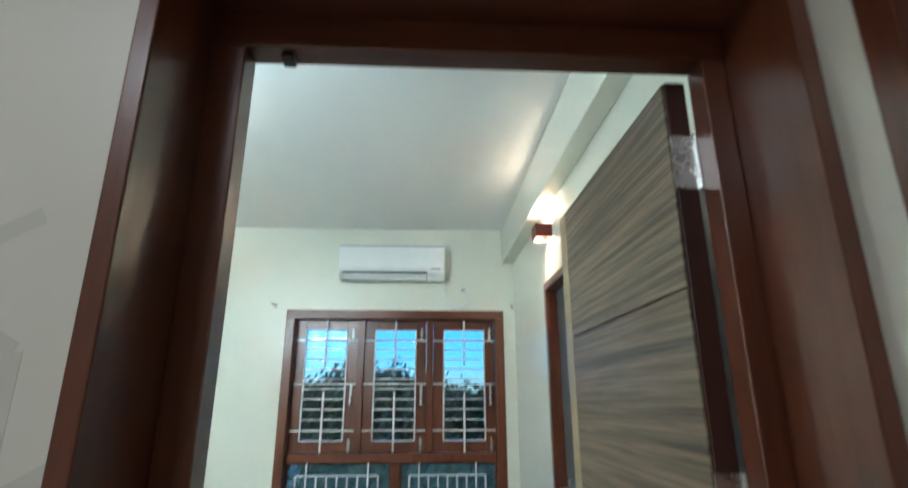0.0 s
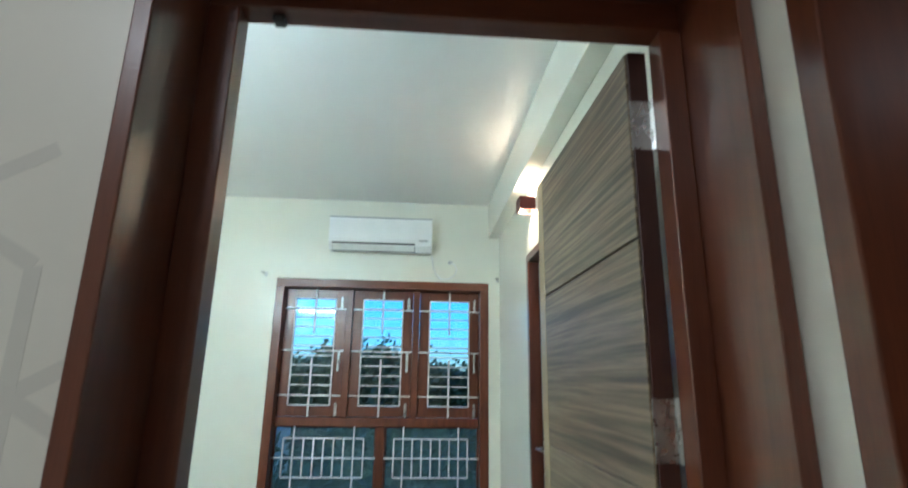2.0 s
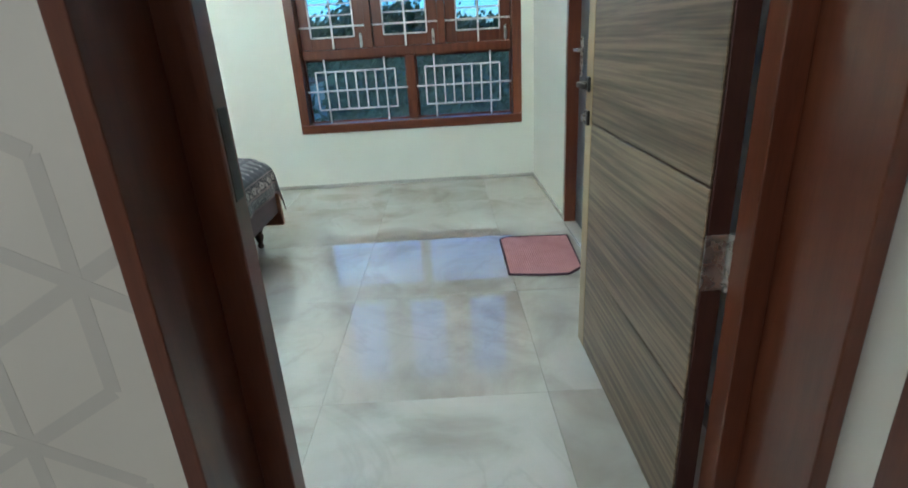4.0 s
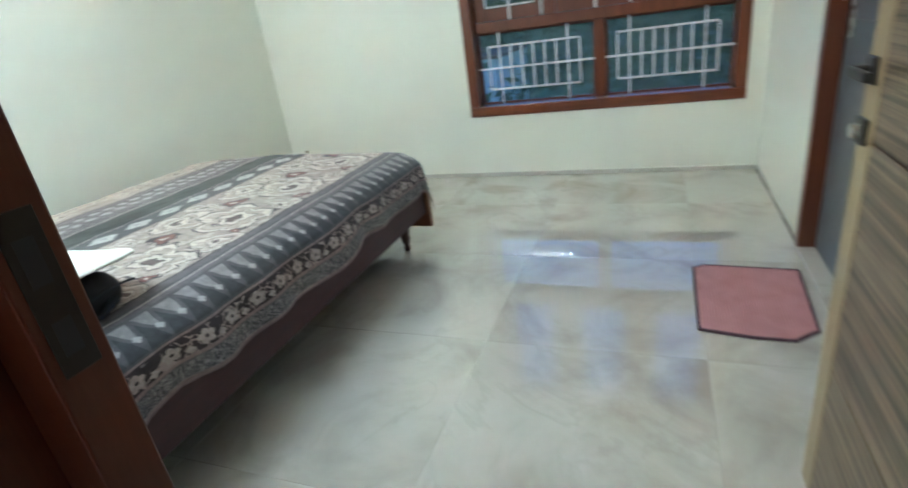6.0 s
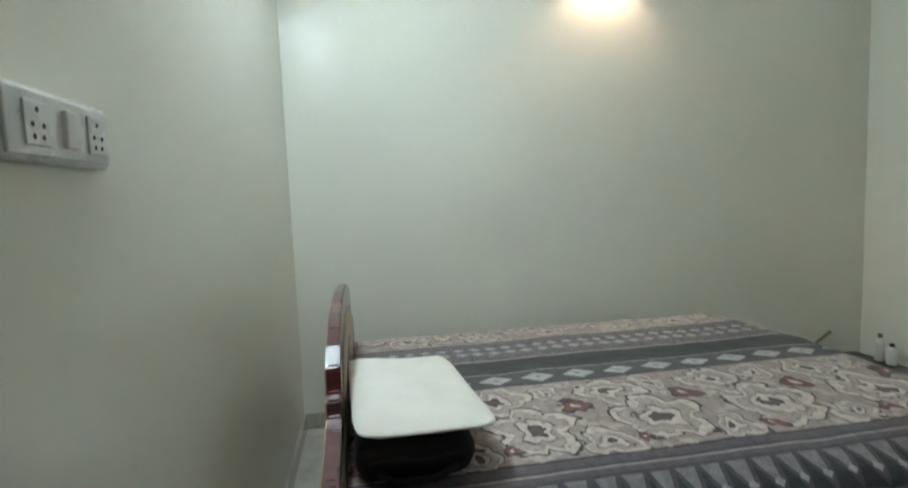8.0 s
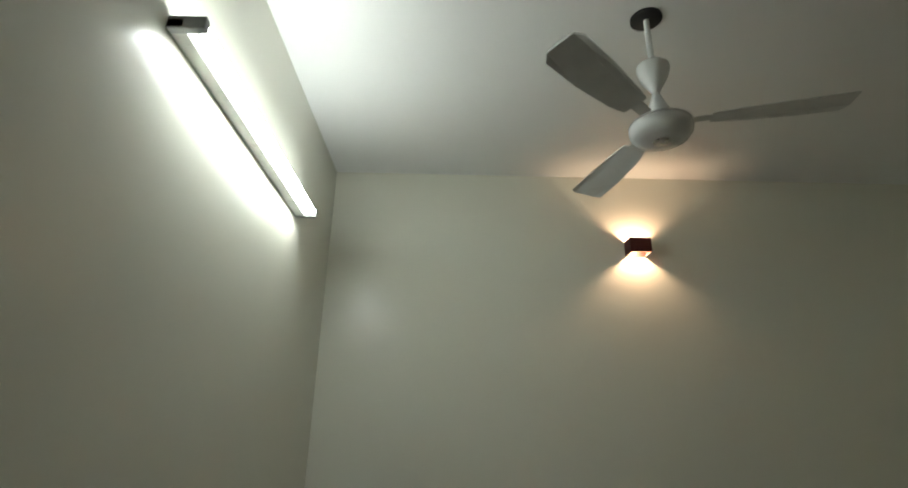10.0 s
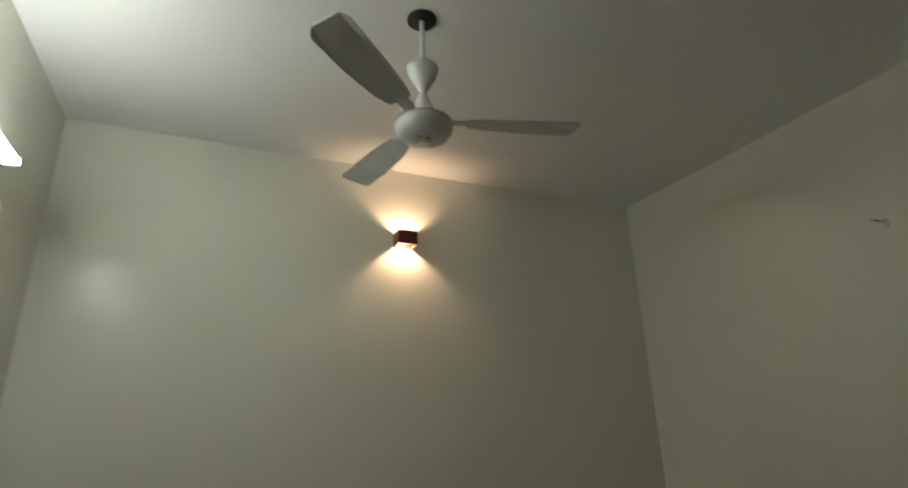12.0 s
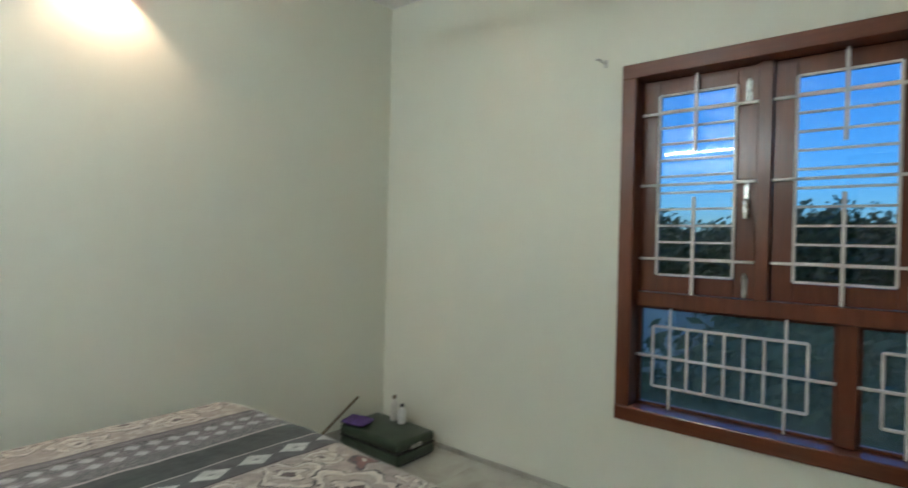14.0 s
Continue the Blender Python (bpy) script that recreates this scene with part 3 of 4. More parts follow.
def hall_door():
    y0, y1, z1, c = -1.35, -0.140, 2.362, 0.06
    root = thing("door_3", HX, 0.5 * (y0 + y1), 0, "dark red-brown varnished hall door, closed in its frame", "door", "", "structure")
    a = HX - 0.014
    part("jamb", boxes((a, HX + 0.2, y0, y0 + c, 0, z1 - c), bev=0.004), M_FRAME, root)
    part("jamb", boxes((a, HX + 0.2, y1 - c, y1, 0, z1 - c), bev=0.004), M_FRAME, root)
    part("head", boxes((a, HX + 0.2, y0, y1, z1 - c, z1), bev=0.004), M_FRAME, root)
    leaf = part("leaf", boxes((HX + 0.14, HX + 0.18, y0 + c + 0.002, y1 - c - 0.002, 0.01, z1 - c - 0.003), bev=0.003), M_FRAME, root, "polished red-brown door leaf")
    for lo, hi in ((0.2, 0.95), (1.1, 2.1)):
        part("panel", boxes((HX + 0.130, HX + 0.1402, y0 + 0.2, y1 - 0.2, lo, hi), bev=0.005), M_FRAME, leaf)


hall_door()


# ---- window ----
def window():
    root = thing("window_1", 0.5 * (WX0 + WX1), YW, WZ0, "teak window with three casements above two fixed panes and cream bar grilles", "window", "", "structure")
    y0, y1 = YW - 0.012, YW + 0.19
    c = 0.075
    zt0, zt1 = 1.075, 1.15
    part("window_frame", boxes((WX0, WX0 + c, y0, y1, WZ0 + c, WZ1 - c), bev=0.005), M_WIN, root)
    part("window_frame", boxes((WX1 - c, WX1, y0, y1, WZ0 + c, WZ1 - c), bev=0.005), M_WIN, root)
    part("window_head", boxes((WX0, WX1, y0, y1, WZ1 - c, WZ1), bev=0.005), M_WIN_H, root)
    part("window_sill", boxes((WX0, WX1, y0 - 0.006, y1, WZ0, WZ0 + c), bev=0.006), M_WIN_H, root)
    part("transom", boxes((WX0 + c, WX1 - c, YW + 0.066, y1, zt0, zt1), bev=0.004), M_WIN, root)
    bays = 3
    inner = WX1 - WX0 - 2 * c
    mw = 0.06
    bw = (inner - 2 * mw) / 3
    xs = [WX0 + c + i * (bw + mw) for i in range(bays)]
    for x in xs[1:]:
        part("mullion", boxes((x - mw, x, YW + 0.066, y1, zt1, WZ1 - c), bev=0.004), M_WIN, root)
    for x in xs:
        sx0, sx1, sz0, sz1 = x + 0.002, x + bw - 0.002, zt1 + 0.002, WZ1 - c - 0.002
        st, rt = 0.088, 0.085
        ya, yb = YW + 0.098, YW + 0.138
        sash = part("casement", boxes((sx0, sx0 + st, ya, yb, sz0, sz1), (sx1 - st, sx1, ya, yb, sz0, sz1), (sx0 + st, sx1 - st, ya, yb, sz0, sz0 + rt), (sx0 + st, sx1 - st, ya, yb, sz1 - rt, sz1), bev=0.003), M_WIN, root)
        pane = part("pane", boxes((sx0 + st - 0.004, sx1 - st + 0.004, ya + 0.018, ya + 0.022, sz0 + rt - 0.004, sz1 - rt + 0.004)), M_GLASS, sash, "clear glass")
        pane.visible_shadow = False
        hx = sx1 - 0.04
        bm = boxes((hx - 0.011, hx + 0.011, ya - 0.012, ya, 1.53, 1.70), bev=0.003)
        rod(bm, (hx, ya - 0.012, 1.62), (hx, ya - 0.035, 1.60), 0.007)
        box(bm, hx - 0.008, hx + 0.008, ya - 0.043, ya - 0.030, 1.53, 1.61, 0.003)
        part("casement_latch", bm, M_STEEL, sash, "steel casement handle")
        for z in (1.21, 2.13):
            bm = boxes((hx - 0.012, hx + 0.012, ya - 0.006, ya, z - 0.05, z + 0.05), bev=0.002)
            rod(bm, (hx, ya - 0.011, z - 0.06), (hx, ya - 0.011, z + 0.06), 0.006)
            part("tower_bolt", bm, M_STEEL, sash, "small steel bolt")
    # grilles of the casements
    yg = YW + 0.085
    g = 0.0065
    for x in xs:
        cx = x + bw / 2
        hw, gz0, gz1 = 0.178, 1.245, 2.165
        grille = part("grille", boxes((cx - hw - g, cx - hw + g, yg - g, yg + g, gz0, gz1), (cx + hw - g, cx + hw + g, yg - g, yg + g, gz0, gz1), bev=0.002, seg=1), M_GRILLE, root, "cream painted bar grille")
        for z in (1.325, 1.705, 2.075):
            part("long_bar", boxes((x, x + bw, yg - g, yg + g, z - g, z + g), bev=0.002, seg=1), M_GRILLE, grille)
        for z0, z1 in ((zt1, 1.64), (1.86, WZ1 - c)):
            part("upright", boxes((cx - 1.25 * g, cx + 1.25 * g, yg - 0.012 - g, yg - 0.012 + g, z0, z1), bev=0.002, seg=1), M_GRILLE, grille)
        n = 11
        for i in range(n + 1):
            z = gz0 + (gz1 - gz0) * i / n
            part("rung", boxes((cx - hw, cx + hw, yg - 0.8 * g, yg + 0.8 * g, z - 0.8 * g, z + 0.8 * g)), M_GRILLE, grille)
    # fixed panes below
    zb0, zb1 = WZ0 + c, zt0
    xm = -0.365
    part("mullion", boxes((xm - 0.036, xm + 0.036, YW + 0.066, y1, zb0, zb1), bev=0.004), M_WIN, root)
    for x0, x1 in ((WX0 + c, xm - 0.036), (xm + 0.036, WX1 - c)):
        pane = part("pane", boxes((x0, x1, YW + 0.122, YW + 0.126, zb0, zb1)), M_GLASS_LOW, root, "greenish fixed glass")
        pane.visible_shadow = False
        bead = 0.014
        part("glazing_bead", boxes((x0, x1, YW + 0.105, YW + 0.121, zb0, zb0 + bead), (x0, x1, YW + 0.105, YW + 0.121, zb1 - bead, zb1), (x0, x0 + bead, YW + 0.105, YW + 0.121, zb0 + bead, zb1 - bead), (x1 - bead, x1, YW + 0.105, YW + 0.121, zb0 + bead, zb1 - bead), bev=0.002, seg=1), M_WIN, root)
        w = x1 - x0
        a, b = x0 + 0.10 * w, x0 + 0.88 * w
        zc = 0.5 * (zb0 + zb1) + 0.005
        lo, hi = zc - 0.155, zc + 0.155
        grille = part("grille", boxes((a, b, yg - g, yg + g, lo - g, lo + g), (a, b, yg - g, yg + g, hi - g, hi + g), bev=0.002, seg=1), M_GRILLE, root, "cream painted bar grille")
        part("long_bar", boxes((x0, x1, yg - g - 0.012, yg + g - 0.012, zc - g, zc + g), bev=0.002, seg=1), M_GRILLE, grille)
        n = 8
        for i in range(n + 1):
            x = a + (b - a) * i / n
            long = i in (1, n - 1)
            part("upright" if long else "rung", boxes((x - g, x + g, yg - g, yg + g, zb0 if long else lo, zb1 if long else hi), bev=0.002, seg=1), M_GRILLE, grille)
    return root


window()

# ---- bed ----
def bed():
    x0, x1, yh, yf = -2.93, -1.215, 0.459, 2.50
    root = thing("bed", 0.5 * (x0 + x1), 1.5, 0, "red-brown wooden cot with an arched headboard and turned legs", "bed")
    cx = 0.5 * (x0 + x1)

    def outline(inset):
        half = 0.5 * (x1 - x0) - inset
        pts = [(cx + half, 0.05 + inset), (cx + half, 0.675 - inset), (cx + half - 0.10, 0.69 - inset), (cx + half - 0.22, 0.715 - inset), (cx + half - 0.255, 0.725 - inset),
               (cx + half - 0.27, 0.765 - inset), (cx + half - 0.30, 0.775 - inset)]
        n = 12
        r = half - 0.30
        for i in range(n + 1):
            a = math.pi * i / n
            pts.append((cx + r * math.cos(a), 0.785 - inset + 0.17 * math.sin(a) ** 0.8))
        for x, z in [(cx - (p[0] - cx), p[1]) for p in reversed(pts[:7])]:
            pts.append((x, z))
        return pts
    hb = part("headboard", prism(outline(0), yh, yh + 0.038, "xz", 0.006), M_BED, root)
    part("back_panel", prism(outline(0.012), yh - 0.005, yh + 0.001, "xz"), M_HEADBACK, hb, "tan laminate back")
    part("front_panel", prism([(cx + (x - cx) * 0.86, 0.05 + (z - 0.05) * 0.92) for x, z in outline(0.012)], yh + 0.036, yh + 0.042, "xz"), M_HEADBACK, hb, "tan laminate front")
    part("arch_inlay", prism([(cx + (x - cx) * 0.60, 0.05 + (z - 0.05) * 0.80) for x, z in outline(0.012)], yh + 0.0415, yh + 0.045, "xz"), M_BED, hb, "red-brown arched inlay")
    part("footboard", boxes((x0, x1 + 0.028, yf, yf + 0.035, 0.118, 0.41), bev=0.006), M_BEDFOOT, root, "orange-brown low foot board")
    for x in (-1.222, x0 + 0.08):
        part("side_rail", boxes((x - 0.015, x + 0.015, yh + 0.04, yf, 0.205, 0.358), bev=0.004), M_RAIL, root, "dark maroon side rail")
    for i in range(11):
        y = yh + 0.15 + i * 0.185
        part("slat", boxes((x0 + 0.095, -1.24, y - 0.04, y + 0.04, 0.335, 0.355), bev=0.002, seg=1), M_BED, root)
    prof = [(0.012, 0), (0.018, 0.004), (0.020, 0.02), (0.014, 0.035), (0.024, 0.06), (0.027, 0.085), (0.022, 0.10), (0.028, 0.115), (0.030, 0.17), (0.030, 0.34)]
    for x, y in ((-1.328, 2.42), (-2.76, 2.42), (-1.325, 0.56), (-2.76, 0.56)):
        part("leg", lathe(prof, x, y, 18), M_DARKEDGE, root, "turned dark leg", True)
    return root


bed()


def mattress():
    bm = boxes((-2.87, -1.235, 0.51, 2.495, 0.360, 0.530), bev=0.045, seg=4)
    return solid("mattress", bm, M_CASSAVA, "thin cotton mattress hidden under the bedspread", "mattress", "", True)


mattress()


def bedspread():
    path = [(-1.185, 0.0), (-1.190, 0.10), (-1.197, 0.17), (-1.210, 0.215), (-1.238, 0.25), (-1.275, 0.268), (-1.32, 0.274)]
    for i in range(1, 24):
        path.append((-1.32 - 1.49 * i / 24, 0.274))
    path += [(-2.83, 0.272), (-2.872, 0.258), (-2.893, 0.225), (-2.900, 0.15), (-2.905, 0.04)]
    # finer steps along the hanging side
    fine = []
    for (a, b), (c, d) in zip(path, path[1:]):
        k = 4 if b < 0.25 else 2
        fine += [(a + (c - a) * i / k, b + (d - b) * i / k) for i in range(k)]
    fine.append(path[-1])
    lens = [0.0]
    for (a, b), (c, d) in zip(fine, fine[1:]):
        lens.append(lens[-1] + math.hypot(c - a, d - b))
    nv = 110
    bm = bmesh.new()
    uvl = bm.loops.layers.uv.new("cloth")
    grid, co = [], {}
    for j in range(nv + 1):
        v = j / nv
        y = 0.505 + 2.10 * v
        row = []
        for i, (x, h) in enumerate(fine):
            hem = 0.352 - 0.012 * v - 0.030 * max(0.0, 1 - v * 9) + 0.012 * math.sin(9 * v + 1) + 0.010 * math.sin(23 * v)
            top = 0.545
            low = max(0.0, min(1.0, 1 - h / 0.274))
            z = top - (top - hem) * low
            n1 = noise.noise(Vector((x * 3, y * 3, 2)))
            n2 = noise.noise(Vector((x * 9, y * 9, 7)))
            if low < 0.02:
                z += 0.008 * n1 + 0.003 * n2 + 0.006 + 0.030 * max(0.0, 1 - ((x + 2.05) / 0.78) ** 2)
                z = max(z, 0.5445)
                xx = x
            else:
                fold = 0.017 * math.sin(y * 17 + 2.5 * n1) * low + 0.010 * n2 * low
                xx = x + (fold + 0.012 * low) * (1 if x > -2 else -0.3)
            end = max(0.0, (y - 2.48) / 0.125)
            yy = y
            if end > 0:
                z -= 0.105 * end ** 2
                yy = 2.48 + 0.098 * math.sin(min(end, 1) * 1.4) * (1 - 0.8 * min(1.0, 2 * low))
            row.append(bm.verts.new((xx, yy, z)))
            co[row[-1]] = (lens[i] + 0.006 * n1, y + 0.01 * n2)
        grid.append(row)
    for j in range(nv):
        for i in range(len(fine) - 1):
            f = bm.faces.new((grid[j][i], grid[j][i + 1], grid[j + 1][i + 1], grid[j + 1][i]))
            for lp in f.loops:
                lp[uvl].uv = co[lp.vert]
    hem_line = [tuple(r[0].co) for r in grid[::3]]
    ob = mesh_ob("bedspread", bm, M_CLOTH, True)
    mod = ob.modifiers.new("thickness", "SOLIDIFY")
    mod.thickness, mod.offset = 0.004, 1
    part("hem_seam", tube_path(hem_line, 0.005, 6), M_HEM, ob, "rolled pinkish hem", True)
    return tagged(ob, "printed cotton bedspread with dark borders and cream scrolls", "bedspread")


bedspread()


def cushion(name, sx, sy, sz, m, material, label, category, e=0.55, seed=0.0):
    bm = bmesh.new()
    nu, nvv = 40, 20

    def sp(v, p):
        return math.copysign(abs(v) ** p, v)
    rows = []
    for j in range(1, nvv):
        a = -math.pi / 2 + math.pi * j / nvv
        row = []
        for i in range(nu):
            b = 2 * math.pi * i / nu
            x, y, z = sp(math.cos(a), e) * sp(math.cos(b), 0.22), sp(math.cos(a), e) * sp(math.sin(b), 0.22), sp(math.sin(a), 0.9)
            k = 1 + 0.05 * noise.noise(Vector((x * 2 + seed, y * 2, z)))
            edge = 1 - 0.45 * max(abs(x), abs(y)) ** 4
            row.append(bm.verts.new((x * sx / 2 * k, y * sy / 2 * k, z * sz / 2 * edge + 0.010 * noise.noise(Vector((x * 2.2, y * 2.2, seed))) + 0.004 * noise.noise(Vector((x * 6, y * 6, seed))))))
        rows.append(row)
    for a, b in zip(rows, rows[1:]):
        for i in range(nu):
            bm.faces.new((a[i], a[(i + 1) % nu], b[(i + 1) % nu], b[i]))
    bm.faces.new(rows[0][::-1])
    bm.faces.new(rows[-1])
    ob = mesh_ob(name, bm, material, True)
    ob.matrix_world = m
    return tagged(ob, label, category)


cushion("pillow", 0.72, 0.37, 0.058, pose(-1.70, 0.697, 0.700, -4, -2.5, 3), M_CASSAVA, "flat off-white pillow lying on a black bag", "pillow", 0.5, 3.1)


def bag():
    root = thing("bag", -1.66, 0.73, 0.552, "soft black travel bag lying on the bedspread under the pillow", "bag")
    bm = boxes((-1.90, -1.395, 0.520, 0.835, 0.553, 0.678), bev=0.055, seg=5)
    for v in bm.verts:
        v.co += Vector((0.012, 0.012, 0.006)) * noise.noise(v.co * 9)
        v.co.z = max(v.co.z, 0.5535)
    part("bag_body", bm, M_BLACK, root, "", True)
    part("zip", tube_path([(-1.391, 0.56 + 0.03 * i, 0.628 + 0.004 * math.sin(i)) for i in range(11)], 0.004), M_DARK, root, "dark zip")
    part("strap", tube_path([(-1.390, 0.58, 0.60), (-1.376, 0.63, 0.580), (-1.376, 0.73, 0.580), (-1.390, 0.79, 0.60)], 0.009), M_RUBBER, root, "", True)


bag()


# ---- doormat ----
def doormat():
    out = [(0.185, 1.775), (0.36, 1.745), (0.49, 1.742), (0.575, 1.815), (0.605, 2.30), (0.23, 2.325), (0.19, 2.29)]
    root = thing("doormat", 0.4, 2.03, 0, "flat pink ribbed cotton doormat with a dark bound edge", "doormat")
    part("mat_field", prism(out, 0.0005, 0.010, "xy", 0.002), M_RUG, root)
    pts = [(x, y, 0.0066) for x, y in out]
    part("binding", tube_path(pts + pts[:1], 0.0065), M_RUGEDGE, root, "dark bound edge", True)


doormat()


# ---- air conditioner ----
def air_conditioner():
    x0, x1, y0, z0, z1 = -0.884, 0.028, 3.685, 2.572, 2.868
    root = thing("air_conditioner", 0.5 * (x0 + x1), YW, z0, "white split air conditioner mounted high above the window", "air conditioner")
    prof = [(YW, z0 + 0.015), (YW, z1), (y0 + 0.012, z1), (y0, z1 - 0.02), (y0 - 0.004, z0 + 0.10), (y0 + 0.012, z0 + 0.055), (y0 + 0.075, z0 + 0.004)]
    part("body", prism([(a, b) for a, b in prof], x0, x1, "yz", 0.006), M_ACWHITE, root)
    part("top_grille", boxes((x0 + 0.02, x1 - 0.02, y0 + 0.02, YW - 0.03, z1, z1 + 0.006), bev=0.002, seg=1), M_DARK, root, "dark intake grille")
    part("top_trim", boxes((x0, x1, y0 - 0.005, y0 + 0.016, z1 - 0.006, z1 + 0.004), bev=0.002, seg=1), M_SILVER, root, "grey top edge")
    part("outlet_slot", prism([(y0 + 0.004, z0 + 0.066), (y0 + 0.02, z0 + 0.068), (y0 + 0.08, z0 + 0.006), (y0 + 0.068, z0 + 0.001)], x0 + 0.03, x1 - 0.15, "yz"), M_DARK, root, "dark air outlet")
    part("louver", prism([(y0 + 0.001, z0 + 0.042), (y0 + 0.012, z0 + 0.046), (y0 + 0.052, z0 + 0.006), (y0 + 0.046, z0 + 0.0)], x0 + 0.035, x1 - 0.155, "yz"), M_WHITE, root)
    part("display", boxes((x1 - 0.12, x1 - 0.035, y0 - 0.008, y0 - 0.001, z0 + 0.085, z0 + 0.10), bev=0.001, seg=1), M_SILVER, root, "small grey display strip")


air_conditioner()
cable = [(0.035, YW - 0.012, 2.575), (0.045, YW - 0.012, 2.48), (0.075, YW - 0.012, 2.40), (0.12, YW - 0.012, 2.36), (0.175, YW - 0.014, 2.355), (0.235, YW - 0.012, 2.385), (0.265, YW - 0.010, 2.44), (0.25, YW - 0.008, 2.49), (0.205, YW - 0.006, 2.515)]
solid("cable", tube_path(cable, 0.006), M_WHITE, "loose white power cable hanging below the air conditioner", "cable", "", True)
outlet = solid("cable_outlet", boxes((0.185, 0.225, YW - 0.010, YW - 0.0005, 2.50, 2.53), bev=0.003), M_SILVER, "small grey cable outlet on the wall", "outlet", "")


def hook(x, z):
    root = thing("curtain_hook", x, YW, z, "small steel curtain bracket screwed to the wall", "bracket", "curtain brackets")
    part("plate", boxes((x - 0.012, x + 0.012, YW - 0.004, YW - 0.0003, z - 0.02, z + 0.02), bev=0.001, seg=1), M_STEEL, root)
    part("arm", tube_path([(x, YW - 0.003, z), (x, YW - 0.05, z), (x - 0.012, YW - 0.062, z + 0.010), (x - 0.03, YW - 0.062, z + 0.012)], 0.006), M_STEEL, root, "", True)


hook(-1.437, 2.362)
hook(0.640, 2.362)


# ---- fan ----
def fan():
    fx, fy = -1.758, 1.648
    root = thing("ceiling_fan", fx, fy, H, "white ceiling fan with three broad blades hung on a rod", "ceiling fan")
    part("ceiling_hole", lathe([(0.052, -0.012), (0.060, -0.008), (0.060, -0.0005)], fx, fy, 24, None, "z", H), M_RUBBER, root, "black round ceiling plate", True)
    part("down_rod", lathe([(0.011, -0.40), (0.011, -0.01)], fx, fy, 14, None, "z", H), M_FANWHITE, root, "", True)
    part("canopy", lathe([(0.014, -0.345), (0.024, -0.325), (0.052, -0.275), (0.060, -0.245), (0.060, -0.232), (0.050, -0.222), (0.016, -0.215)], fx, fy, 28, None, "z", H), M_FANWHITE, root, "white plastic cup", True)
    part("lower_cup", lathe([(0.064, -0.466), (0.058, -0.452), (0.042, -0.425), (0.030, -0.395), (0.020, -0.370), (0.014, -0.352)], fx, fy, 28, None, "z", H), M_FANWHITE, root, "", True)
    motor = part("motor", lathe([(0.034, -0.548), (0.070, -0.545), (0.094, -0.534), (0.107, -0.516), (0.110, -0.500), (0.106, -0.482), (0.092, -0.470), (0.060, -0.464)], fx, fy, 40, None, "z", H), M_FANWHITE, root, "flattened round motor housing", True)
    part("motor_band", lathe([(0.1085, -0.488), (0.1105, -0.486), (0.1085, -0.482)], fx, fy, 40, None, "z", H), M_SILVER, motor, "thin grey band", True)
    part("hub_cap", lathe([(0.026, -0.553), (0.032, -0.549), (0.032, -0.540)], fx, fy, 24, None, "z", H), M_STEEL, motor, "bright hub cap", True)
    zb = H - 0.474
    for k in range(3):
        a = radians(72 + 120 * k)
        rot = Matrix.Translation((fx, fy, zb)) @ Matrix.Rotation(a, 4, "Z") @ Matrix.Rotation(radians(9), 4, "X")
        arm = boxes((0.10, 0.21, -0.022, 0.022, -0.004, 0.0), bev=0.0015, seg=1)
        bmesh.ops.transform(arm, matrix=rot, verts=arm.verts)
        part("blade_arm", arm, M_FANWHITE, root)
        out = [(0.17, -0.045), (0.24, -0.060), (0.42, -0.070), (0.575, -0.068), (0.60, -0.045), (0.602, 0.0), (0.60, 0.05), (0.575, 0.070), (0.42, 0.066), (0.24, 0.052), (0.17, 0.04)]
        bl = prism(out, 0.0005, 0.004, "xy")
        for v in bl.verts:
            v.co.z -= 3.0 * v.co.y ** 2
        bmesh.ops.transform(bl, matrix=rot, verts=bl.verts)
        part("blade", bl, M_FANWHITE, root)


fan()


# ---- tube light ----
def tube_light():
    x0, x1, z = -2.40, -1.19, 2.492
    root = thing("tube_light", 0.5 * (x0 + x1), YB, z, "lit white tube lamp on a slim batten high on the wall", "tube light")
    part("batten", boxes((x0, x1, YB + 0.0005, YB + 0.046, z - 0.014, z + 0.016), bev=0.004), M_WHITE, root, "slim grey batten")
    bm = bmesh.new()
    rod(bm, (x0 + 0.02, YB + 0.080, z + 0.006), (x1 - 0.02, YB + 0.080, z + 0.006), 0.014, 16)
    part("tube", bm, M_TUBE, root, "glowing glass tube", True)
    for a in (x0, x1 - 0.022):
        part("end_cap", boxes((a, a + 0.022, YB + 0.0005, YB + 0.098, z - 0.016, z + 0.024), bev=0.004), M_SILVER, root, "grey end cap")


tube_light()


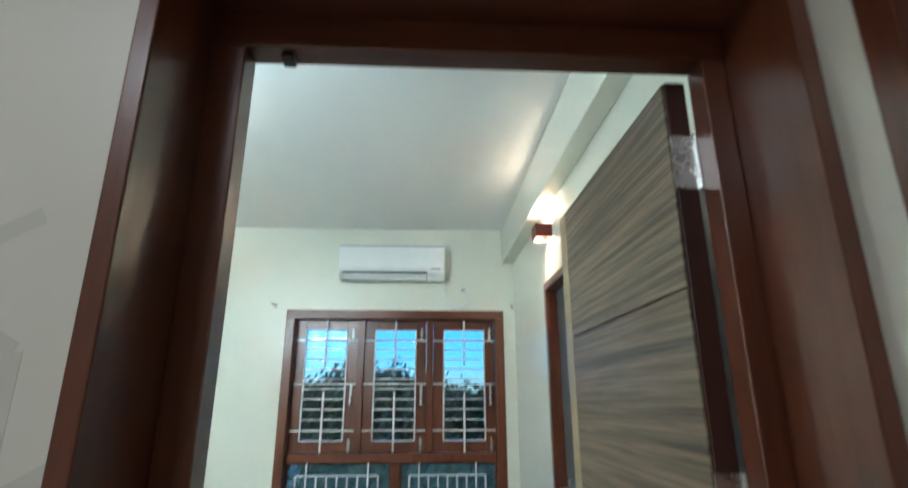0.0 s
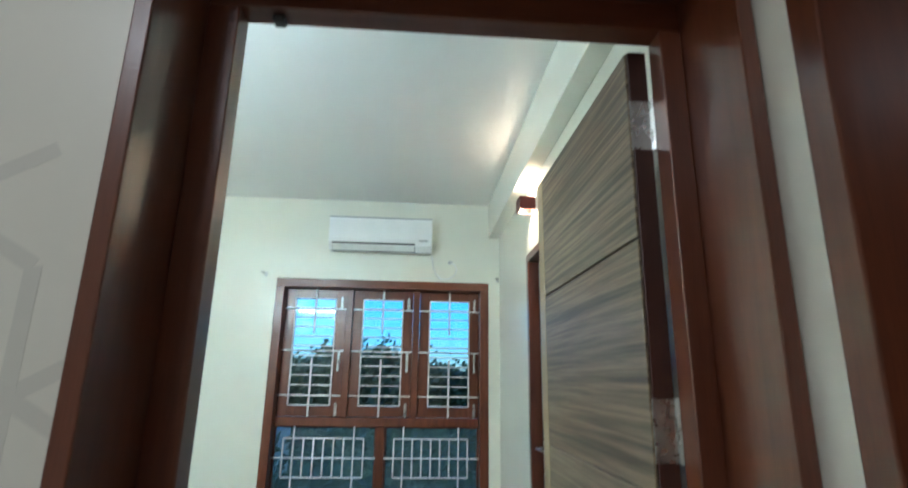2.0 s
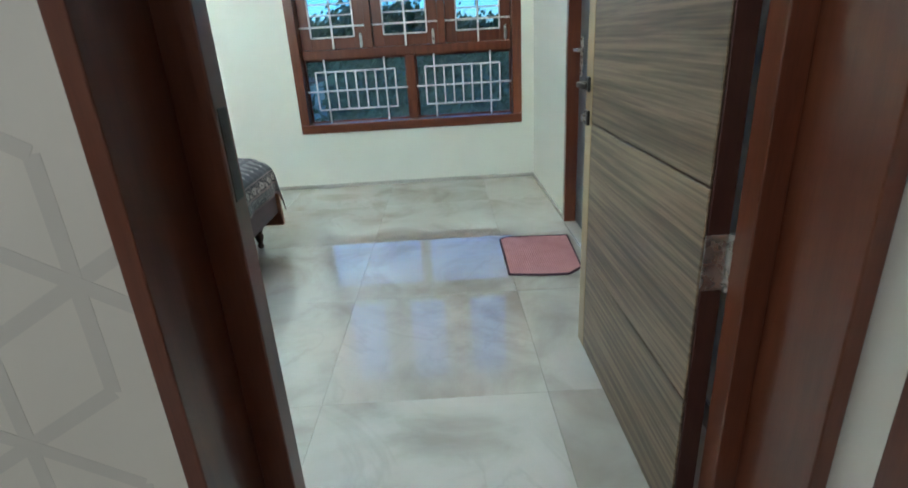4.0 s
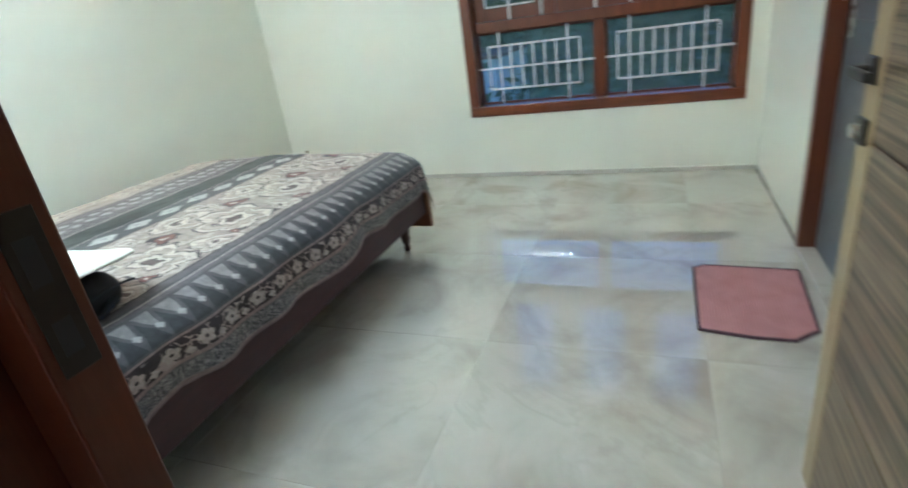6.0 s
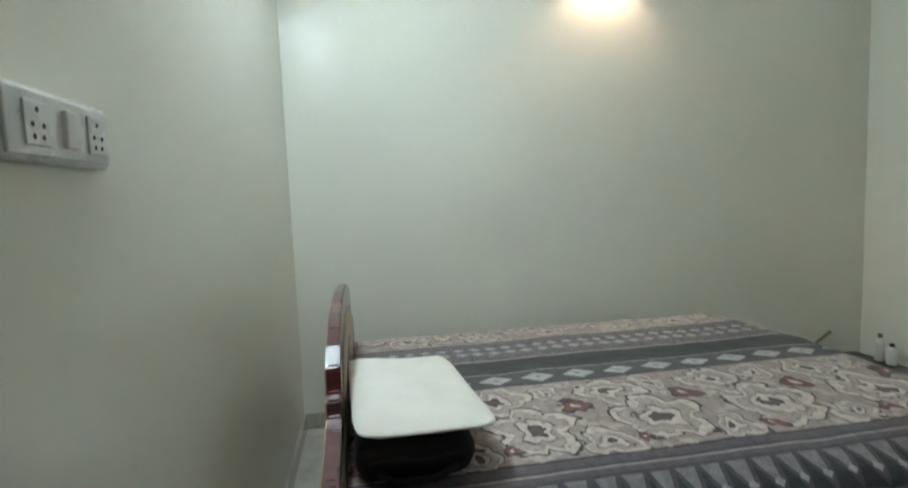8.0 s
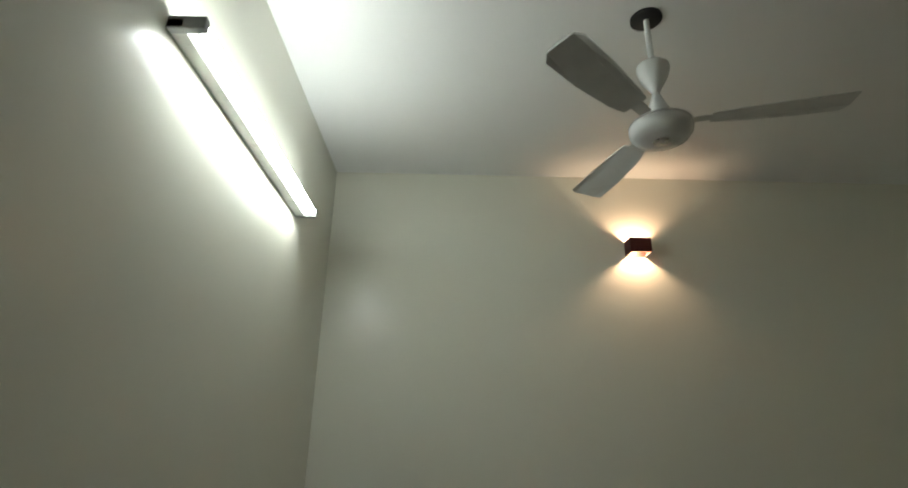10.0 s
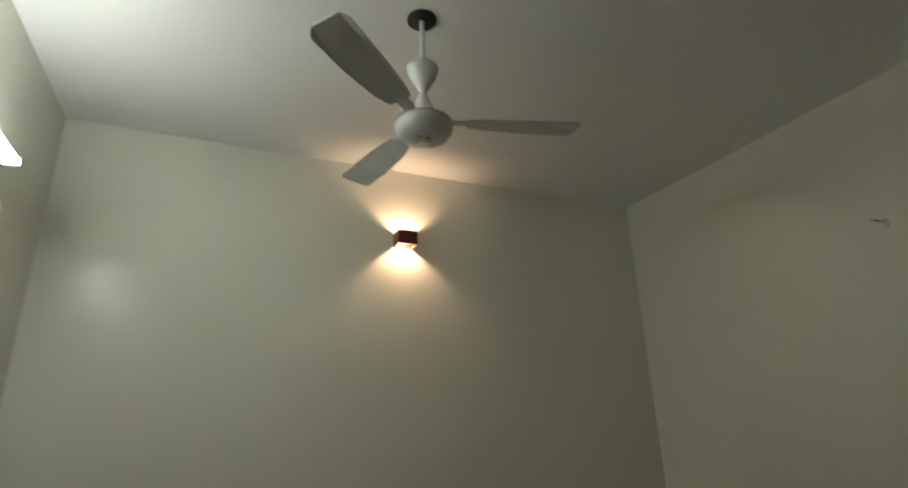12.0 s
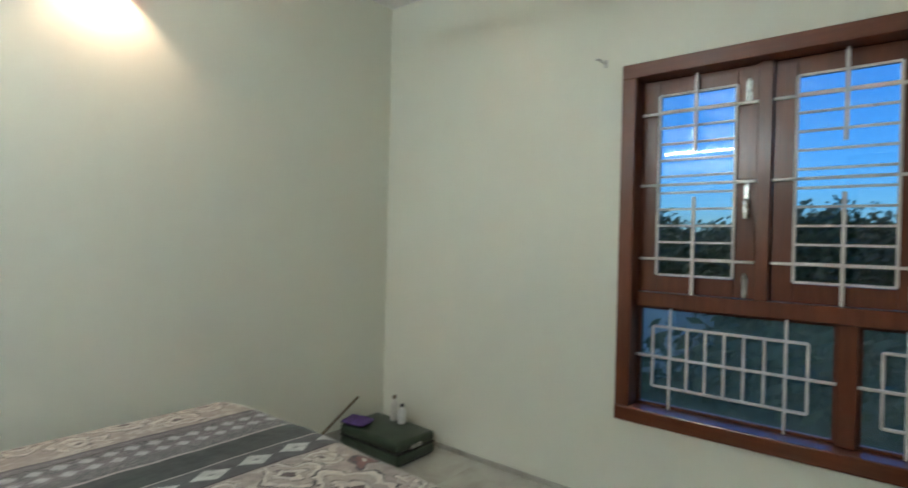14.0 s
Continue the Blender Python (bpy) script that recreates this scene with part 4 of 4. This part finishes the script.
# ---- wall lamps ----
def wall_lamp(at, s):
    x, y, z = at
    root = thing("wall_lamp", x, y, z, "small maroon box lamp throwing warm light up and down the wall", "wall lamp", "up-and-down wall lamps")
    w, h, d, t = 0.062, 0.043, 0.105, 0.004

    def sx(a, b):
        return (x + s * a, x + s * b) if s > 0 else (x + s * b, x + s * a)
    part("back_plate", boxes((*sx(0.0005, 0.006), y - w + t, y + w - t, z - h, z + h)), M_LAMPBODY, root)
    part("front", boxes((*sx(d - t, d), y - w, y + w, z - h, z + h), bev=0.001, seg=1), M_LAMPBODY, root)
    for a in (y - w, y + w - t):
        part("side", boxes((*sx(0.0005, d - t), a, a + t, z - h, z + h)), M_LAMPBODY, root)
    for zz in (z - h, z + h - 0.003):
        part("lens_rim", boxes((*sx(0.006, d - t), y - w + t, y - w + t + 0.006, zz, zz + 0.003), (*sx(0.006, d - t), y + w - t - 0.006, y + w - t, zz, zz + 0.003), (*sx(d - t - 0.006, d - t), y - w + t + 0.006, y + w - t - 0.006, zz, zz + 0.003)), M_LENS, root, "pale lens rim")


wall_lamp(LAMP_L, 1)
wall_lamp(LAMP_R, -1)


# ---- switch board ----
def switch_board():
    x0, x1, z0, z1 = -0.990, -0.744, 1.349, 1.437
    root = thing("switch_board", 0.5 * (x0 + x1), YB, z0, "white plastic switch board with two sockets and a switch", "switch board")
    y = YB + 0.0005
    part("back_box", boxes((x0, x1, y, y + 0.016, z0, z1), bev=0.004), M_WHITE, root)
    part("plate", boxes((x0 + 0.006, x1 - 0.006, y + 0.016, y + 0.021, z0 + 0.006, z1 - 0.006), bev=0.002), M_WHITE, root)
    for cx in (x0 + 0.045, x1 - 0.06):
        sock = part("socket", boxes((cx - 0.024, cx + 0.024, y + 0.021, y + 0.024, z0 + 0.018, z1 - 0.018), bev=0.001, seg=1), M_WHITE, root)
        for dx, dz in ((0, 0.016), (-0.011, -0.002), (0.011, -0.002), (-0.009, -0.016), (0.009, -0.016)):
            bm = bmesh.new()
            rod(bm, (cx + dx, y + 0.022, 1.393 + dz), (cx + dx, y + 0.0246, 1.393 + dz), 0.0032, 12)
            part("pin_hole", bm, M_DARK, sock, "dark pin hole")
    cx = 0.5 * (x0 + x1) - 0.005
    part("rocker_switch", boxes((cx - 0.013, cx + 0.013, y + 0.021, y + 0.028, z0 + 0.020, z1 - 0.020), bev=0.002), M_WHITE, root)
    return root


switch_board()


# ---- things in the far corner ----
def suitcase():
    root = thing("suitcase", -2.78, 3.6, 0, "dark green hard suitcase lying flat in the corner", "suitcase")
    part("lower_shell", boxes((-3.05, -2.50, 3.425, 3.77, 0.004, 0.080), bev=0.025, seg=3), M_GREEN, root, "", True)
    part("upper_shell", boxes((-3.05, -2.50, 3.425, 3.77, 0.084, 0.155), bev=0.025, seg=3), M_GREEN, root, "", True)
    part("seam", boxes((-3.045, -2.504, 3.429, 3.766, 0.076, 0.088)), M_RUBBER, root, "black seam")
    part("latch", boxes((-2.502, -2.492, 3.54, 3.64, 0.095, 0.118), bev=0.003), M_STEEL, root, "bright latch")


suitcase()


def bottle(x, y, r, h, material, capmat, label, capname):
    root = thing("bottle", x, y, 0.155, label, "bottle", "bottles on the suitcase")
    part("bottle_body", lathe([(r * 0.9, 0), (r, 0.006), (r, h * 0.62), (r * 0.8, h * 0.72), (r * 0.38, h * 0.80), (r * 0.38, h * 0.86)], x, y, 18, None, "z", 0.1555), material, root, "", True)
    part("cap", lathe([(r * 0.45, h * 0.86), (r * 0.48, h * 0.87), (r * 0.48, h * 0.99), (r * 0.4, h)], x, y, 16, None, "z", 0.1555), capmat, root, capname, True)


bottle(-2.83, 3.715, 0.026, 0.17, M_LABEL, M_BROOM, "small pale bottle with a brown cap on the suitcase", "brown cap")
bottle(-2.745, 3.705, 0.028, 0.13, M_WHITE, M_DARK, "small white bottle with a dark cap on the suitcase", "dark cap")


def broom():
    root = thing("broom", -2.85, 3.0, 0, "short dry stick broom leaning low against the wall", "broom")
    bm = bmesh.new()
    rod(bm, (-2.86, 3.06, 0.155), (-3.075, 3.60, 0.285), 0.009)
    part("handle", bm, M_BROOM, root, "", True)
    bm = bmesh.new()
    for i in range(60):
        a, r = random.uniform(0, 6.28), random.uniform(0, 0.05)
        rod(bm, (-2.86 + random.uniform(-0.01, 0.01), 3.06, 0.16), (-2.74 + r * math.cos(a), 2.78 + 1.6 * r * math.sin(a), random.uniform(0.003, 0.03)), 0.0022, 4)
    part("bristles", bm, M_BROOM, root, "dry bristles")


broom()
cushion("folded_cloth", 0.18, 0.16, 0.04, pose(-2.955, 3.50, 0.174, 0, 2, 20), M_PURPLE, "crumpled purple cloth on the suitcase", "cloth", 0.6, 5.0)


# ---- outdoors ----
def ground_mat():
    m, nt, p = mat("dusk_grass")
    n = noisetex(nt, mapped(nt), 0.6, 6, 0.65)
    nt.links.new(ramp(nt, n, [(0.3, (0.025, 0.05, 0.018)), (0.7, (0.06, 0.10, 0.035))]), p.inputs["Base Color"])
    p.inputs["Roughness"].default_value = 0.95
    return m


def leaf_mat():
    m, nt, p = mat("tree_leaf")
    gi = nt.nodes.new("ShaderNodeNewGeometry")
    nt.links.new(ramp(nt, gi.outputs["Random Per Island"], [(0.0, (0.03, 0.06, 0.02)), (1.0, (0.075, 0.12, 0.035))]), p.inputs["Base Color"])
    p.inputs["Roughness"].default_value = 0.6
    return m


M_GRASS, M_LEAF = ground_mat(), leaf_mat()
M_BARK = plain("grey_bark", (0.10, 0.08, 0.06), 0.9, 0, 0.35, 6)
M_PLASTER = plain("white_house_plaster", (0.70, 0.70, 0.68), 0.8, 0, 0.06, 2)
M_ROOF = plain("terracotta_roof", (0.22, 0.09, 0.06), 0.8, 0, 0.25, 3)
M_DARKPANE = plain("dark_house_pane", (0.03, 0.035, 0.04), 0.1, 0, 0.1)
GZ = -3.3
bm = bmesh.new()
bmesh.ops.create_grid(bm, x_segments=24, y_segments=24, size=1500)
bmesh.ops.translate(bm, verts=bm.verts, vec=(0, 0, GZ))
solid("ground", bm, M_GRASS, "dark green grassy ground outside at dusk", "ground")


def tree(x, y, h, spread, seed):
    rng = random.Random(seed)
    root = thing("tree", x, y, GZ, "leafy broad-crowned tree outside the window at dusk", "tree", "trees outside")
    bm = bmesh.new()
    rings, last = 7, None
    th = h * 0.6
    for k in range(rings):
        f = k / (rings - 1)
        r = 0.20 * (1 - 0.65 * f) * h / 7
        c = Vector((x + 0.25 * math.sin(f * 3 + seed), y + 0.2 * math.sin(f * 2 + 1), GZ + th * f))
        ring = [bm.verts.new(c + Vector((r * math.cos(a * math.pi / 4), r * math.sin(a * math.pi / 4), 0))) for a in range(8)]
        if last:
            for a in range(8):
                bm.faces.new((last[a], last[(a + 1) % 8], ring[(a + 1) % 8], ring[a]))
        last = ring
    tips = []
    for k in range(9):
        a = 2.4 * k + rng.random()
        base = Vector((x, y, GZ + h * rng.uniform(0.38, 0.6)))
        tip = base + Vector((math.cos(a) * spread * rng.uniform(0.35, 0.8), math.sin(a) * spread * rng.uniform(0.35, 0.8), h * rng.uniform(0.12, 0.34)))
        mid = (base + tip) / 2 + Vector((0, 0, 0.25))
        rod(bm, base, mid, 0.06 * h / 7, 6)
        rod(bm, mid, tip, 0.03 * h / 7, 6)
        tips += [tip, mid, (tip + mid) / 2]
    part("trunk", bm, M_BARK, root)
    verts, faces = [], []
    for k in range(4200):
        c = rng.choice(tips)
        d = Vector((rng.gauss(0, 1), rng.gauss(0, 1), rng.gauss(0, 0.7))) * spread * 0.17
        p = c + d
        s = rng.uniform(0.13, 0.26)
        n = Vector((rng.gauss(0, 1), rng.gauss(0, 1), rng.gauss(0, 1))).normalized()
        t1 = n.orthogonal().normalized() * s
        t2 = n.cross(t1) * 0.5
        i = len(verts)
        o = Vector((x, y, GZ))
        verts += [p - t1 - o, p - t2 - o, p + t1 - o, p + t2 - o]
        faces.append((i, i + 1, i + 2, i + 3))
    me = bpy.data.meshes.new("crown")
    me.from_pydata([tuple(v) for v in verts], [], faces)
    me.materials.append(M_LEAF)
    cr = new("crown", me)
    cr.parent = root


for i, (tx, ty, th, ts) in enumerate([(-6.5, 30, 7.2, 3.6), (-3.2, 30, 7.6, 4.2), (1.0, 33, 6.4, 3.6), (4.6, 30, 6.2, 3.4), (-12.5, 30, 8.0, 3.8), (-17, 24, 7.4, 3.8), (-9.5, 34, 8.4, 4.0), (8.5, 33, 7.2, 3.8), (-1.0, 38, 8.4, 4.0), (-22, 22, 7.6, 4.0), (13, 34, 7.5, 4.0), (-5.5, 40, 8.8, 4.2)]):
    tree(tx, ty, th * 0.86, ts, i + 1)


def bushes():
    rng = random.Random(5)
    verts, faces = [], []
    for k in range(16000):
        x, y = rng.uniform(-26, 14), rng.uniform(17, 42)
        c = Vector((x, y, GZ + abs(rng.gauss(0, 1.0)) + 0.1))
        s = rng.uniform(0.18, 0.38)
        n = Vector((rng.gauss(0, 1), rng.gauss(0, 1), rng.gauss(0, 1))).normalized()
        t1 = n.orthogonal().normalized() * s
        t2 = n.cross(t1) * 0.5
        i = len(verts)
        verts += [tuple(c - t1), tuple(c - t2), tuple(c + t1), tuple(c + t2)]
        faces.append((i, i + 1, i + 2, i + 3))
    me = bpy.data.meshes.new("shrubs")
    me.from_pydata(verts, [], faces)
    me.materials.append(M_LEAF)
    tagged(new("shrubs", me), "dense low dark green shrubs below the trees", "shrubs", "", "stuff")


bushes()


def house(x0, x1, y0, y1, ztop, label):
    root = thing("house", 0.5 * (x0 + x1), 0.5 * (y0 + y1), GZ, label, "house")
    part("wall", boxes((x0, x1, y0, y1, GZ, ztop)), M_PLASTER, root)
    part("roof", boxes((x0 - 0.3, x1 + 0.3, y0 - 0.3, y1 + 0.3, ztop, ztop + 0.14), bev=0.02), M_ROOF, root, "flat terracotta roof edge")
    for k in range(2):
        x = x0 + (x1 - x0) * (0.3 + 0.4 * k)
        w = part("window", boxes((x - 0.5, x + 0.5, y0 - 0.05, y0 + 0.01, GZ + 0.9, GZ + 2.2), bev=0.01), M_WHITE, root, "white framed window")
        for s in (-1, 1):
            part("pane", boxes((x + s * 0.24 - 0.2, x + s * 0.24 + 0.2, y0 - 0.062, y0 - 0.05, GZ + 1.0, GZ + 2.1)), M_DARKPANE, w, "dark glass")


house(-13.0, -5.9, 20.5, 26, -0.3, "low white plastered house seen through the window")


# ---- floor tiles and hall wall shadow pattern ----
def tiles():
    s, gap = 0.80, 0.0005
    me = {}
    xs = [-0.6 + s * i for i in range(-4, 3)]
    ys = [0.79 + s * i for i in range(-6, 5)]
    for x in xs:
        for y in ys:
            hi = XR + 0.12 if y + s > YB else HX + 0.2
            lo = XL if y + s > YB else -3.0
            a, b = max(x, lo), min(x + s, hi)
            c, d = max(y, -3.2), min(y + s, YW)
            if b - a < 0.03 or d - c < 0.03:
                continue
            key = (round(b - a, 3), round(d - c, 3))
            if key not in me:
                bm = boxes((gap, key[0] - gap, gap, key[1] - gap, -0.009, 0.0), bev=0.0005, seg=1)
                bmesh.ops.recalc_face_normals(bm, faces=bm.faces)
                m = bpy.data.meshes.new("tile")
                bm.to_mesh(m)
                bm.free()
                m.materials.append(M_TILE)
                me[key] = m
            ob = new("tile", me[key])
            ob.location = (a, c, 0)
            ob.parent = floor


tiles()


def block_shadow():
    """Faint tumbling-block shadow on the hall plaster beside the door, built as darker strips."""
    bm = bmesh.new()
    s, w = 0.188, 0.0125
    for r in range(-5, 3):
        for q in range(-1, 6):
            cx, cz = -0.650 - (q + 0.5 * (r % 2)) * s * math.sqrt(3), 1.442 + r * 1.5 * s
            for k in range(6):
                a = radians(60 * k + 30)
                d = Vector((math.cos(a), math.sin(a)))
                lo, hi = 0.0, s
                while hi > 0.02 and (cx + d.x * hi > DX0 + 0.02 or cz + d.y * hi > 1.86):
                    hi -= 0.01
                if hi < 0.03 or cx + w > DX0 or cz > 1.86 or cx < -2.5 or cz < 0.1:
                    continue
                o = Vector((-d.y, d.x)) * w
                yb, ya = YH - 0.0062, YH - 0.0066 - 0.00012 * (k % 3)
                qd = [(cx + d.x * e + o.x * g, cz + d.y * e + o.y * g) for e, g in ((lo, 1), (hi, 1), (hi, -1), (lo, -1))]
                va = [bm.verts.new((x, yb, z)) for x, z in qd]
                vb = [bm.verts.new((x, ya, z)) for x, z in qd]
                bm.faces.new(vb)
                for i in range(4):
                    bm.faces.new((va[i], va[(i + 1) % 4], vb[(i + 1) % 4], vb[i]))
    solid("wall_shadow_bands", bm, M_HALLSHADOW, "faint grey tumbling-block shadow bands painted on the hall wall", "wall pattern")


block_shadow()
